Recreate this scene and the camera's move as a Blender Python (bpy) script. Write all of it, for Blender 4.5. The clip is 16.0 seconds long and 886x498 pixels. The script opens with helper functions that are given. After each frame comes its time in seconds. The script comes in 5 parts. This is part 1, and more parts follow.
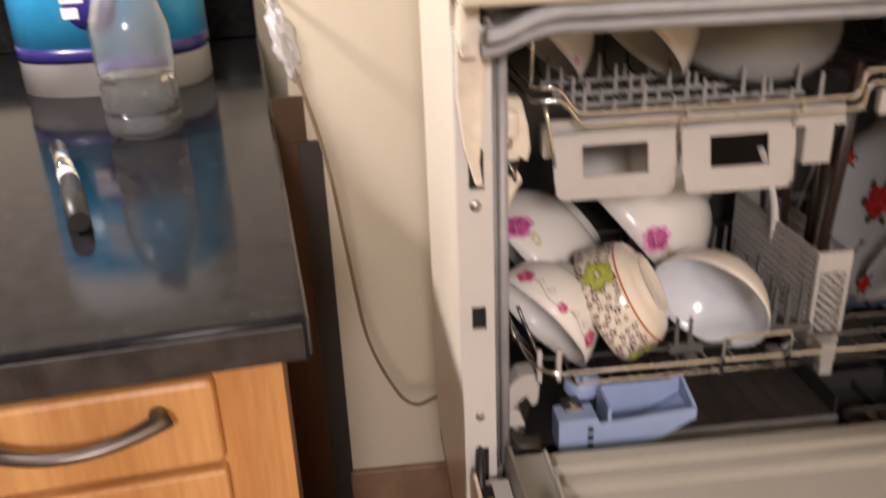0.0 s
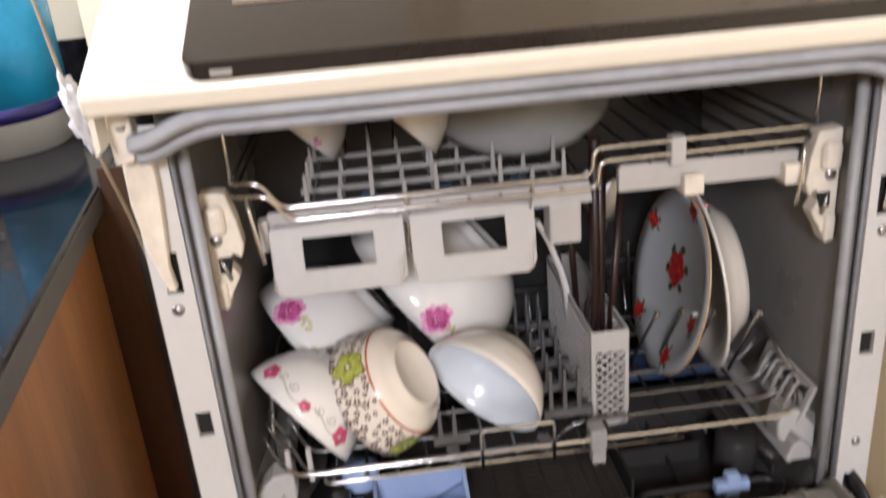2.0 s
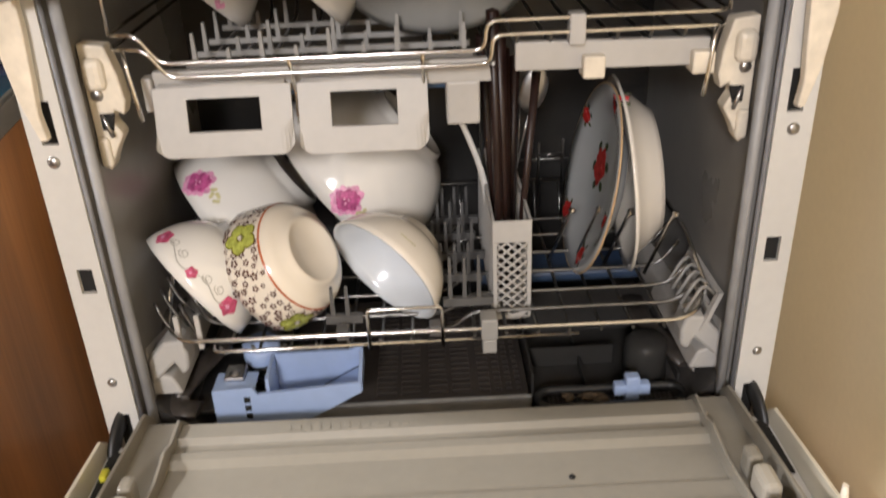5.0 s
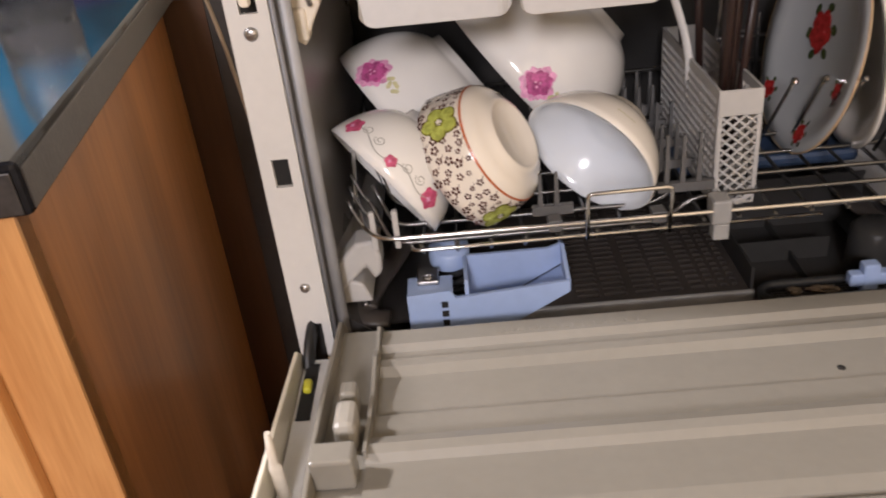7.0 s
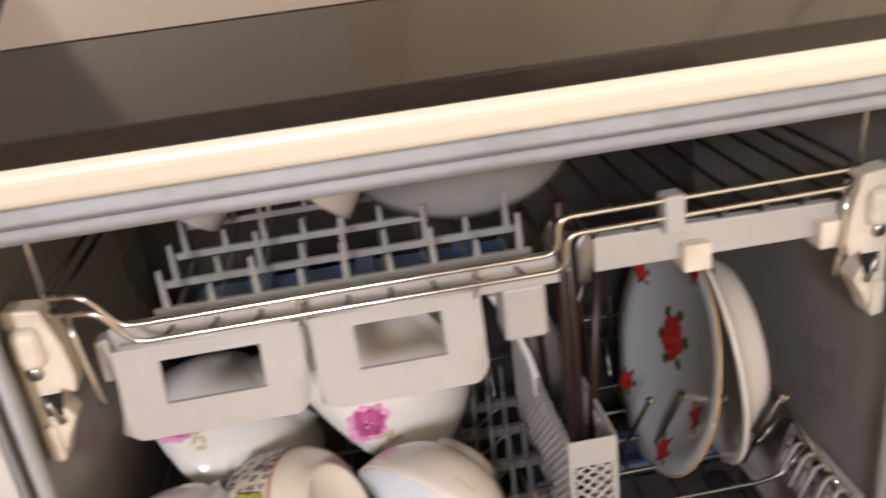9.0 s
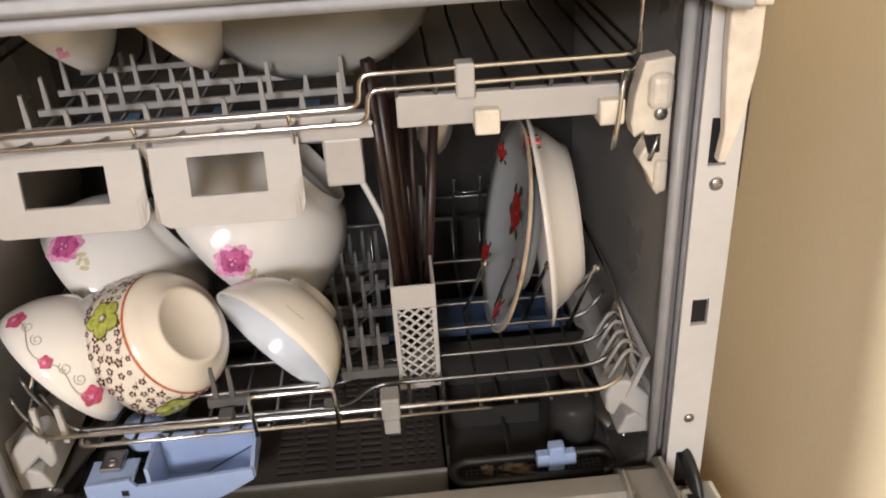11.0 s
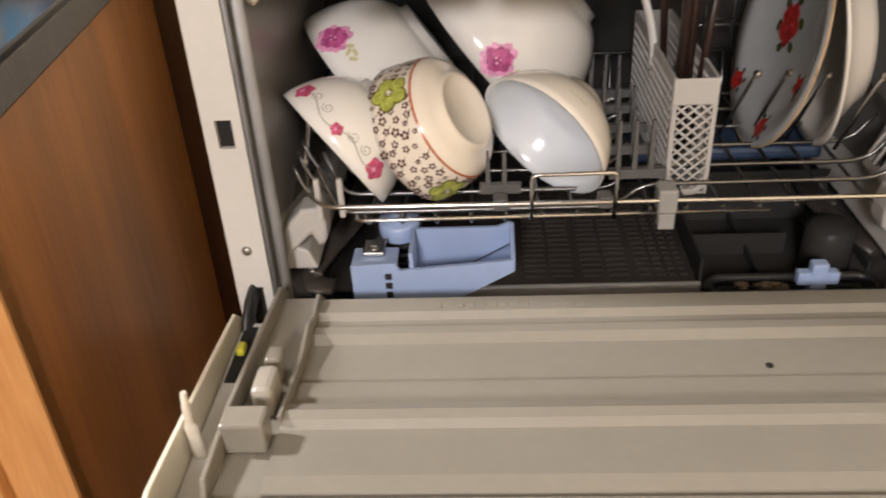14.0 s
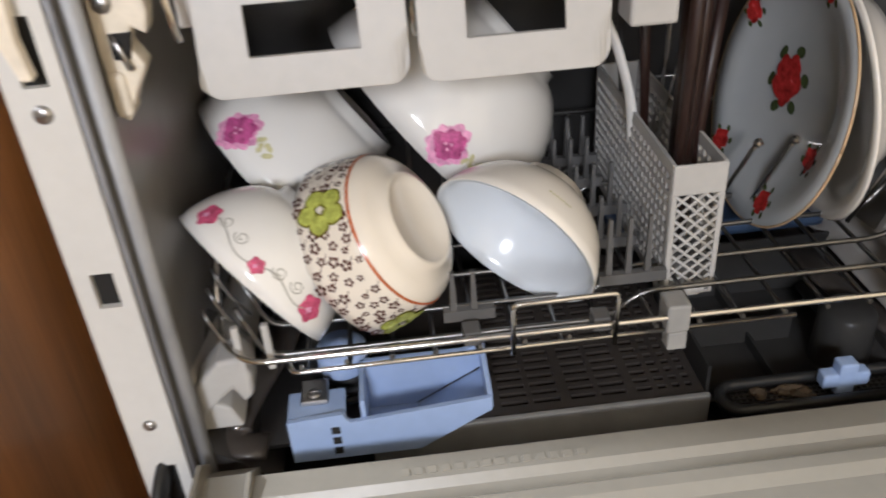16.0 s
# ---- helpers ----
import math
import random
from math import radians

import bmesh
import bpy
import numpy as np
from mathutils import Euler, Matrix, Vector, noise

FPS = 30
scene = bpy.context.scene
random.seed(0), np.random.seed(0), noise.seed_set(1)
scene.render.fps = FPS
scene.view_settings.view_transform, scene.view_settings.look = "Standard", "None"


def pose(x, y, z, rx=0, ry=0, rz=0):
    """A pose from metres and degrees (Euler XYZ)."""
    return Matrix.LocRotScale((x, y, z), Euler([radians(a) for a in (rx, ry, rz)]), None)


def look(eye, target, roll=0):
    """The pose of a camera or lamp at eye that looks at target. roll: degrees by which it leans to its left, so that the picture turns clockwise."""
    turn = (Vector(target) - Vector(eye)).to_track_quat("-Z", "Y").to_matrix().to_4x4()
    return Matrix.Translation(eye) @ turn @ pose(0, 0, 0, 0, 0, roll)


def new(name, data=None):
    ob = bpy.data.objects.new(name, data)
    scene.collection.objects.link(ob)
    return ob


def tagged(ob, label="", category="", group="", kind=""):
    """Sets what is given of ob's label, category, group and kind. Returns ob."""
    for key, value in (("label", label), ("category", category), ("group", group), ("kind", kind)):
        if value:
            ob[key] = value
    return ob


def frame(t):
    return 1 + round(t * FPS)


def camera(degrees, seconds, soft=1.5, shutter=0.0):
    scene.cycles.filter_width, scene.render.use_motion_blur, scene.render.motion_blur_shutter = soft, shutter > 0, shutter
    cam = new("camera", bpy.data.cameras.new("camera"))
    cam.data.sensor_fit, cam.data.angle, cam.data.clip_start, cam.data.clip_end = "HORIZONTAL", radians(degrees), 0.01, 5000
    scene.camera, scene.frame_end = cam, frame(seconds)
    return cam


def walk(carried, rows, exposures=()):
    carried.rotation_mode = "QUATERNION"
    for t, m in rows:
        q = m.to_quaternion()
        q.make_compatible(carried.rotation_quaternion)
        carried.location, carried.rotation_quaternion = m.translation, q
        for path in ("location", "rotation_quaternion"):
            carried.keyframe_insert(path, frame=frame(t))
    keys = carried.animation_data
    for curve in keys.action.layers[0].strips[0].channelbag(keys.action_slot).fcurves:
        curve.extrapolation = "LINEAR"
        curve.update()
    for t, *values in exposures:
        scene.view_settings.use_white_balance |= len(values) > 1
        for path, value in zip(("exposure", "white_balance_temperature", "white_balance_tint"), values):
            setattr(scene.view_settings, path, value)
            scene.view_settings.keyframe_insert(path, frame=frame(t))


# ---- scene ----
cam = camera(55.9, 16.0, soft=1.8, shutter=0.5)
PATH = [
    (0, (-0.325, -0.561, 1.16), (-0.161, 1.27, 0.371), -2.3),
    (0.5, (-0.291, -0.585, 1.098), (-0.062, 1.195, 0.217), -7.0),
    (1, (-0.223, -0.591, 1.09), (0.053, 1.162, 0.168), -8.3),
    (1.5, (-0.139, -0.561, 1.137), (0.087, 1.218, 0.252), -6.4),
    (2, (-0.105, -0.527, 1.188), (0.028, 1.321, 0.435), -4.8),
    (2.5, (-0.068, -0.507, 1.242), (0.049, 1.388, 0.612), -3.8),
    (3, (-0.057, -0.501, 1.26), (0.067, 1.41, 0.684), -2.5),
    (3.5, (-0.045, -0.511, 1.238), (0.049, 1.39, 0.622), -1.3),
    (4, (-0.02, -0.518, 1.188), (0.037, 1.338, 0.445), -1.4),
    (4.5, (0.0, -0.527, 1.165), (0.034, 1.288, 0.326), -2.0),
    (5, (0.0, -0.534, 1.145), (0.029, 1.245, 0.232), -2.3),
    (5.2, (-0.007, -0.538, 1.133), (0.017, 1.228, 0.194), -2.4),
    (7.3, (-0.15, -0.475, 1.076), (-0.228, 1.258, 0.081), -6.7),
    (7.5, (-0.162, -0.438, 1.088), (-0.201, 1.305, 0.108), -7.0),
    (8, (-0.167, -0.372, 1.122), (-0.158, 1.405, 0.204), -7.9),
    (8.5, (-0.128, -0.349, 1.162), (-0.041, 1.469, 0.333), -8.0),
    (9, (-0.05, -0.354, 1.185), (0.124, 1.47, 0.383), -7.2),
    (9.5, (0.022, -0.367, 1.193), (0.203, 1.444, 0.364), -5.4),
    (10, (0.053, -0.395, 1.195), (0.207, 1.386, 0.3), -4.0),
    (10.2, (0.06, -0.406, 1.191), (0.195, 1.355, 0.254), -3.8),
    (12.3, (0.063, -0.479, 1.121), (0.102, 1.259, 0.132), -3.0),
    (12.5, (0.057, -0.482, 1.113), (0.083, 1.25, 0.114), -3.0),
    (13, (0.021, -0.49, 1.103), (0.005, 1.224, 0.073), -3.5),
    (13.5, (-0.032, -0.496, 1.086), (-0.103, 1.217, 0.057), -3.5),
    (14, (-0.08, -0.495, 1.073), (-0.188, 1.204, 0.023), -3.2),
    (14.5, (-0.104, -0.475, 1.071), (-0.235, 1.221, 0.019), -4.8),
    (15, (-0.112, -0.431, 1.088), (-0.192, 1.298, 0.086), -4.9),
    (15.5, (-0.123, -0.394, 1.095), (-0.117, 1.329, 0.08), -4.7),
    (16, (-0.106, -0.346, 1.082), (-0.001, 1.338, 0.009), -4.2),
]
EXPOSURES = [
    (0.0, -0.66, 6450, 21), (1.0, -0.27, 5850, 14), (2.0, -0.34, 5600, 14), (3.0, -0.55, 5400, 8), (3.5, -0.55, 5400, 9), (4.0, -0.46, 5900, 10), (5.0, -0.37, 6050, 11),
    (7.5, -0.53, 5900, 18), (8.0, -0.39, 5700, 16), (9.0, -0.25, 5900, 16), (10.0, -0.15, 5900, 13), (12.5, -0.37, 6200, 12), (14.0, -0.40, 6200, 13), (15.0, -0.50, 6000, 18), (16.0, -0.33, 5500, 9),
]
walk(cam, [(t, look(eye, target, roll)) for t, eye, target, roll in PATH], exposures=EXPOSURES)

# ---- world and lamps ----
world = bpy.data.worlds.new("room_air")
scene.world = world
world.use_nodes = True
world.node_tree.nodes["Background"].inputs[0].default_value = (1.0, 0.93, 0.84, 1)
world.node_tree.nodes["Background"].inputs[1].default_value = 0.015


def area_lamp(name, eye, target, size, watts, colour):
    data = bpy.data.lights.new(name, "AREA")
    data.shape, data.size, data.energy, data.color = "DISK", size, watts, colour
    ob = new(name, data)
    ob.matrix_world = look(eye, target)
    return ob


area_lamp("ceiling_lamp_light", (-0.42, -2.4, 1.92), (-0.1, 0.0, 0.85), 0.46, 66, (1.0, 0.92, 0.86))
area_lamp("counter_lamp_light", (-1.25, 0.07, 1.78), (-0.3, 0.3, 1.0), 0.16, 42, (1.0, 0.93, 0.86))


# ---- materials ----
def material(name, base, rough=0.5, metal=0.0, vary=0.12, coarse=6.0, fine=90.0, bump=0.05, coat=0.0, clear=0.0, alpha=1.0, ior=1.5):
    mat = bpy.data.materials.new(name)
    mat.use_nodes = True
    nodes, links = mat.node_tree.nodes, mat.node_tree.links
    bsdf = nodes["Principled BSDF"]
    bsdf.inputs["Roughness"].default_value = rough
    bsdf.inputs["Metallic"].default_value = metal
    bsdf.inputs["Coat Weight"].default_value = coat
    bsdf.inputs["Coat Roughness"].default_value = 0.08
    bsdf.inputs["Transmission Weight"].default_value = clear
    bsdf.inputs["Alpha"].default_value = alpha
    bsdf.inputs["IOR"].default_value = ior
    pos = nodes.new("ShaderNodeTexCoord")
    big, small = nodes.new("ShaderNodeTexNoise"), nodes.new("ShaderNodeTexNoise")
    big.inputs["Scale"].default_value, small.inputs["Scale"].default_value = coarse, fine
    big.inputs["Detail"].default_value, small.inputs["Detail"].default_value = 5, 4
    links.new(pos.outputs["Object"], big.inputs["Vector"])
    links.new(pos.outputs["Object"], small.inputs["Vector"])
    blend = nodes.new("ShaderNodeMath")
    blend.operation = "MULTIPLY_ADD"
    blend.inputs[1].default_value = 0.4
    links.new(small.outputs["Fac"], blend.inputs[0])
    links.new(big.outputs["Fac"], blend.inputs[2])
    ramp = nodes.new("ShaderNodeValToRGB")
    lo = tuple(max(0.0, c * (1 - vary)) for c in base)
    hi = tuple(min(1.0, c * (1 + vary)) for c in base)
    ramp.color_ramp.elements[0].color, ramp.color_ramp.elements[1].color = (*lo, 1), (*hi, 1)
    ramp.color_ramp.elements[0].position, ramp.color_ramp.elements[1].position = 0.45, 0.95
    links.new(blend.outputs[0], ramp.inputs["Fac"])
    links.new(ramp.outputs["Color"], bsdf.inputs["Base Color"])
    gloss = nodes.new("ShaderNodeMapRange")
    gloss.inputs["To Min"].default_value, gloss.inputs["To Max"].default_value = rough * 0.85, min(1.0, rough * 1.2)
    links.new(big.outputs["Fac"], gloss.inputs["Value"])
    links.new(gloss.outputs["Result"], bsdf.inputs["Roughness"])
    if bump:
        relief = nodes.new("ShaderNodeBump")
        relief.inputs["Strength"].default_value, relief.inputs["Distance"].default_value = bump, 0.004
        links.new(small.outputs["Fac"], relief.inputs["Height"])
        links.new(relief.outputs["Normal"], bsdf.inputs["Normal"])
    return mat


def wood(name, dark, light, along=(1, 1, 0.08), scale=9.0, rough=0.38, coat=0.15):
    mat = bpy.data.materials.new(name)
    mat.use_nodes = True
    nodes, links = mat.node_tree.nodes, mat.node_tree.links
    bsdf = nodes["Principled BSDF"]
    pos, stretch = nodes.new("ShaderNodeTexCoord"), nodes.new("ShaderNodeMapping")
    stretch.inputs["Scale"].default_value = along
    links.new(pos.outputs["Object"], stretch.inputs["Vector"])
    grain, pores = nodes.new("ShaderNodeTexNoise"), nodes.new("ShaderNodeTexNoise")
    grain.inputs["Scale"].default_value, grain.inputs["Detail"].default_value, grain.inputs["Distortion"].default_value = scale, 8, 1.4
    pores.inputs["Scale"].default_value, pores.inputs["Detail"].default_value = scale * 22, 3
    links.new(stretch.outputs["Vector"], grain.inputs["Vector"])
    links.new(stretch.outputs["Vector"], pores.inputs["Vector"])
    mix = nodes.new("ShaderNodeMath")
    mix.operation = "MULTIPLY_ADD"
    mix.inputs[1].default_value = 0.3
    links.new(pores.outputs["Fac"], mix.inputs[0])
    links.new(grain.outputs["Fac"], mix.inputs[2])
    ramp = nodes.new("ShaderNodeValToRGB")
    ramp.color_ramp.elements[0].color, ramp.color_ramp.elements[1].color = (*dark, 1), (*light, 1)
    ramp.color_ramp.elements[0].position, ramp.color_ramp.elements[1].position = 0.42, 0.85
    links.new(mix.outputs[0], ramp.inputs["Fac"])
    links.new(ramp.outputs["Color"], bsdf.inputs["Base Color"])
    relief = nodes.new("ShaderNodeBump")
    relief.inputs["Strength"].default_value, relief.inputs["Distance"].default_value = 0.12, 0.002
    links.new(pores.outputs["Fac"], relief.inputs["Height"])
    links.new(relief.outputs["Normal"], bsdf.inputs["Normal"])
    bsdf.inputs["Roughness"].default_value = rough
    bsdf.inputs["Coat Weight"].default_value = coat
    return mat


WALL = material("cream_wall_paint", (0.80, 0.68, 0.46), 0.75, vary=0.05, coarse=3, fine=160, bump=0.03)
# cream paint lowered in place of the shadow on the pier
WHITE_WALL = material("shade_lowered_cream_paint", (0.60, 0.545, 0.42), 0.7, vary=0.04, coarse=3, fine=160, bump=0.1)
# ceiling stays out of view; kept dark to lower fill and the lid panel's reflection
CEILING = material("fill_cutting_ceiling_paint", (0.34, 0.31, 0.27), 0.8, vary=0.03)
TILE = material("brown_stone_tile", (0.24, 0.15, 0.09), 0.45, vary=0.35, coarse=14, fine=120, bump=0.1)
SHELL = material("cream_enamel", (0.80, 0.75, 0.62), 0.32, vary=0.04, coarse=5, fine=40, bump=0.01, coat=0.2)
FLANGE = material("pale_grey_enamel", (0.62, 0.61, 0.58), 0.35, vary=0.06, coarse=9, fine=120, bump=0.02)
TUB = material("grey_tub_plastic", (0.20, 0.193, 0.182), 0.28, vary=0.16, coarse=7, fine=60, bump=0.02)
# tub grey taken almost to black: the lid's shade, put into the colour
TUBBACK = material("shaded_tub_back", (0.024, 0.023, 0.022), 0.3, vary=0.25, coarse=9, fine=60, bump=0.02)
# darkened tub plastic, with the shade low in the tub in its colour
TUBSHADE = material("shaded_tub_floor", (0.045, 0.042, 0.04), 0.3, vary=0.3, coarse=20, fine=150, bump=0.08)
DOORIN = material("beige_grey_door_plastic", (0.250, 0.232, 0.194), 0.30, vary=0.08, coarse=6, fine=130, bump=0.03)
RUBBER = material("blue_grey_rubber", (0.36, 0.375, 0.40), 0.55, vary=0.2, coarse=18, fine=120, bump=0.05)
SEAL = material("dark_grey_seal", (0.20, 0.20, 0.21), 0.5, vary=0.2, coarse=22)
GLASSBLACK = material("smoked_black_panel", (0.022, 0.018, 0.016), 0.10, vary=0.2, coarse=8, fine=300, bump=0.004, coat=0.15)
WINDOWTAUPE = material("taupe_display_window", (0.16, 0.13, 0.105), 0.12, vary=0.08, coarse=4, fine=400, bump=0.003, coat=0.5)
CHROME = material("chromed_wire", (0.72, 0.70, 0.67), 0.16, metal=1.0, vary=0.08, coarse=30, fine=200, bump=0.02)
# wire metal darkened for the shade deep in the tub
SHADEWIRE = material("shaded_wire", (0.20, 0.195, 0.188), 0.3, metal=1.0, vary=0.15, coarse=30, fine=200, bump=0.02)
STEEL = material("brushed_steel", (0.42, 0.41, 0.40), 0.32, metal=1.0, vary=0.1, coarse=12, fine=200, bump=0.03)
# grey tine plastic, lowered to hold the shade at the rack's back
TINE = material("shaded_tine_plastic", (0.105, 0.102, 0.098), 0.45, vary=0.15, coarse=12)
RACKPLASTIC = material("light_grey_rack_plastic", (0.45, 0.435, 0.41), 0.42, vary=0.08, coarse=12, fine=120, bump=0.02)
SMOKEGREY = material("smoky_grey_plastic", (0.30, 0.293, 0.278), 0.4, vary=0.15, coarse=20)
IVORY = material("ivory_plastic", (0.74, 0.67, 0.55), 0.45, vary=0.18, coarse=45, fine=140, bump=0.06)
BLUE = material("powder_blue_plastic", (0.34, 0.44, 0.67), 0.35, vary=0.08, coarse=12, fine=120, bump=0.02)
SPRAYBLUE = material("grey_blue_plastic", (0.09, 0.155, 0.27), 0.35, vary=0.2, coarse=14)
DEEPBLUE = material("dull_blue_plastic", (0.03, 0.052, 0.10), 0.4, vary=0.2, coarse=14)
BLACKPL = material("black_plastic", (0.02, 0.02, 0.02), 0.4, vary=0.2, coarse=20)
# near-black for sheets that stand in for the shade inside holes
HOLE = material("recess_shade", (0.012, 0.011, 0.01), 0.9, vary=0.2, coarse=20)
PORCELAIN = material("white_porcelain", (0.80, 0.78, 0.74), 0.14, vary=0.03, coarse=8, fine=60, bump=0.004, coat=0.6)
CREAMCHINA = material("cream_stoneware", (0.80, 0.73, 0.62), 0.2, vary=0.05, coarse=9, fine=60, bump=0.006, coat=0.5)
# white porcelain with the bluish fill light tinted into it
BLUEWHITE = material("blue_fill_white_porcelain", (0.73, 0.765, 0.80), 0.18, vary=0.03, coarse=9, fine=60, bump=0.004, coat=0.5)
# white porcelain greyed, so the shade on the plate's face is in the colour
SHADECHINA = material("shaded_white_porcelain", (0.46, 0.475, 0.475), 0.16, vary=0.06, coarse=12, fine=60, bump=0.004, coat=0.5)
IVORYCHINA = material("ivory_porcelain", (0.78, 0.73, 0.65), 0.18, vary=0.04, coarse=9, fine=60, bump=0.004, coat=0.5)
PRINT_PINK = material("pink_print", (0.52, 0.09, 0.18), 0.25, vary=0.5, coarse=200, fine=600, bump=0)
PRINT_PURPLE = material("magenta_print", (0.46, 0.09, 0.25), 0.25, vary=0.5, coarse=200, fine=500, bump=0)
PRINT_BLUSH = material("blush_print", (0.70, 0.32, 0.50), 0.25, vary=0.4, coarse=160, fine=500, bump=0)
PRINT_GREY = material("grey_print", (0.36, 0.35, 0.31), 0.25, vary=0.3, coarse=120, bump=0)
PRINT_LIME = material("lime_print", (0.42, 0.45, 0.09), 0.25, vary=0.4, coarse=180, fine=500, bump=0)
PRINT_OLIVE = material("olive_print", (0.16, 0.15, 0.02), 0.25, vary=0.3, coarse=120, bump=0)
PRINT_BROWN = material("brown_print", (0.10, 0.045, 0.035), 0.25, vary=0.3, coarse=120, bump=0)
PRINT_ORANGE = material("rust_print", (0.46, 0.13, 0.045), 0.25, vary=0.2, coarse=120, bump=0)
PRINT_RED = material("red_print", (0.42, 0.028, 0.025), 0.25, vary=0.6, coarse=160, fine=500, bump=0)
PRINT_GREEN = material("dark_green_print", (0.06, 0.08, 0.03), 0.25, vary=0.4, coarse=120, bump=0)
PRINT_LEAF = material("pale_leaf_print", (0.55, 0.52, 0.30), 0.25, vary=0.25, coarse=120, bump=0)
GILT = material("gilt_rim", (0.52, 0.36, 0.20), 0.3, vary=0.2, coarse=60, bump=0)
LACQUER = material("dark_brown_lacquer", (0.020, 0.008, 0.006), 0.42, vary=0.3, coarse=40, bump=0.02)
GRANITE = material("black_granite", (0.012, 0.012, 0.014), 0.10, vary=0.6, coarse=60, fine=350, bump=0.004, ior=1.2)
GRANITE_EDGE = material("worn_granite_edge", (0.042, 0.038, 0.036), 0.4, vary=0.5, coarse=50, fine=300, bump=0.06)
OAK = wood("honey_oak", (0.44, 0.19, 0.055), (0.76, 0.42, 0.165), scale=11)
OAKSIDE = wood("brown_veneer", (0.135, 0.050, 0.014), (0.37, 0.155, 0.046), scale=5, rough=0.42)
# the end panel's veneer again, darkened for the shade towards the wall
OAKSHADE = wood("shaded_brown_veneer", (0.05, 0.022, 0.009), (0.10, 0.045, 0.018), scale=5, rough=0.5)
PEWTER = material("pewter_handle", (0.22, 0.19, 0.17), 0.35, metal=1.0, vary=0.2, coarse=40, bump=0.04)
GREYSTRIP = material("dark_strip", (0.035, 0.03, 0.026), 0.6, vary=0.25, coarse=12)
CABLE = material("beige_cable", (0.17, 0.12, 0.07), 0.5, vary=0.15, coarse=40)
CARD = material("brown_cardboard", (0.30, 0.19, 0.10), 0.8, vary=0.15, coarse=12, fine=200, bump=0.06)
JUGBLUE = material("sky_blue_label", (0.03, 0.33, 0.62), 0.25, vary=0.12, coarse=25)
NAVY = material("navy_label", (0.03, 0.025, 0.16), 0.25, vary=0.2, coarse=25)
WHITEPL = material("white_plastic", (0.8, 0.79, 0.76), 0.35, vary=0.04, coarse=12)
CLEAR = material("clear_plastic", (0.92, 0.94, 0.95), 0.08, vary=0.02, clear=0.95, bump=0.02)
CLEARGLASS = material("cloudy_glass", (0.46, 0.46, 0.44), 0.22, vary=0.08, clear=0.45, bump=0.0)
WRAP = material("cloudy_wrap", (0.75, 0.73, 0.72), 0.3, vary=0.08, clear=0.35, fine=60, bump=0.2)
FILTER = material("dark_filter_plastic", (0.040, 0.034, 0.030), 0.34, metal=0.0, vary=0.25, coarse=20)
IVORYPEG = material("pale_grey_peg", (0.36, 0.335, 0.285), 0.4, vary=0.08, coarse=18, fine=120, bump=0.02)
LUGWHITE = material("off_white_moulding", (0.47, 0.455, 0.43), 0.4, vary=0.08, coarse=18, fine=120, bump=0.02)
ARMBLACK = material("brown_black_moulding", (0.045, 0.038, 0.033), 0.38, vary=0.25, coarse=18)
FROST = material("smoky_clear_plastic", (0.11, 0.107, 0.102), 0.3, vary=0.15, clear=0.7, bump=0.04, ior=1.2)
YELLOW = material("yellow_tag", (0.55, 0.52, 0.03), 0.4, vary=0.2, coarse=40)
STICKER = material("printed_sticker", (0.72, 0.66, 0.54), 0.5, vary=0.05, coarse=20)
EDGEGREY = material("grey_edge_trim", (0.32, 0.32, 0.32), 0.45, vary=0.15, coarse=22)
PRINT_DARK = material("faint_print", (0.50, 0.47, 0.41), 0.5, vary=0.2, coarse=60)
FOOD = material("food_scraps", (0.10, 0.072, 0.045), 0.7, vary=0.6, coarse=90, bump=0.2)


# ---- mesh helpers ----
def add_box(bm, x0, x1, y0, y1, z0, z1, bevel=0.0, segments=2, matrix=None):
    made = bmesh.ops.create_cube(bm, size=1)["verts"]
    m = Matrix.Translation(((x0 + x1) / 2, (y0 + y1) / 2, (z0 + z1) / 2)) @ Matrix.Diagonal((x1 - x0, y1 - y0, z1 - z0, 1))
    bmesh.ops.transform(bm, matrix=(matrix @ m) if matrix else m, verts=made)
    if bevel:
        edges = {e for v in made for e in v.link_edges}
        bmesh.ops.bevel(bm, geom=list(edges), offset=bevel, segments=segments, profile=0.5, affect="EDGES", clamp_overlap=True)
    return bm


def box(*args, **kw):
    return add_box(bmesh.new(), *args, **kw)


def fillet(points, radius, steps=4):
    """Rounds the corners of a polyline."""
    pts = [Vector(p) for p in points]
    out = [pts[0]]
    for a, b, c in zip(pts, pts[1:], pts[2:]):
        u, v = a - b, c - b
        r = min(radius, u.length * 0.49, v.length * 0.49)
        p, q = b + u.normalized() * r, b + v.normalized() * r
        for i in range(steps + 1):
            t = i / steps
            out.append(p * (1 - t) ** 2 + b * 2 * t * (1 - t) + q * t * t)
    out.append(pts[-1])
    return out


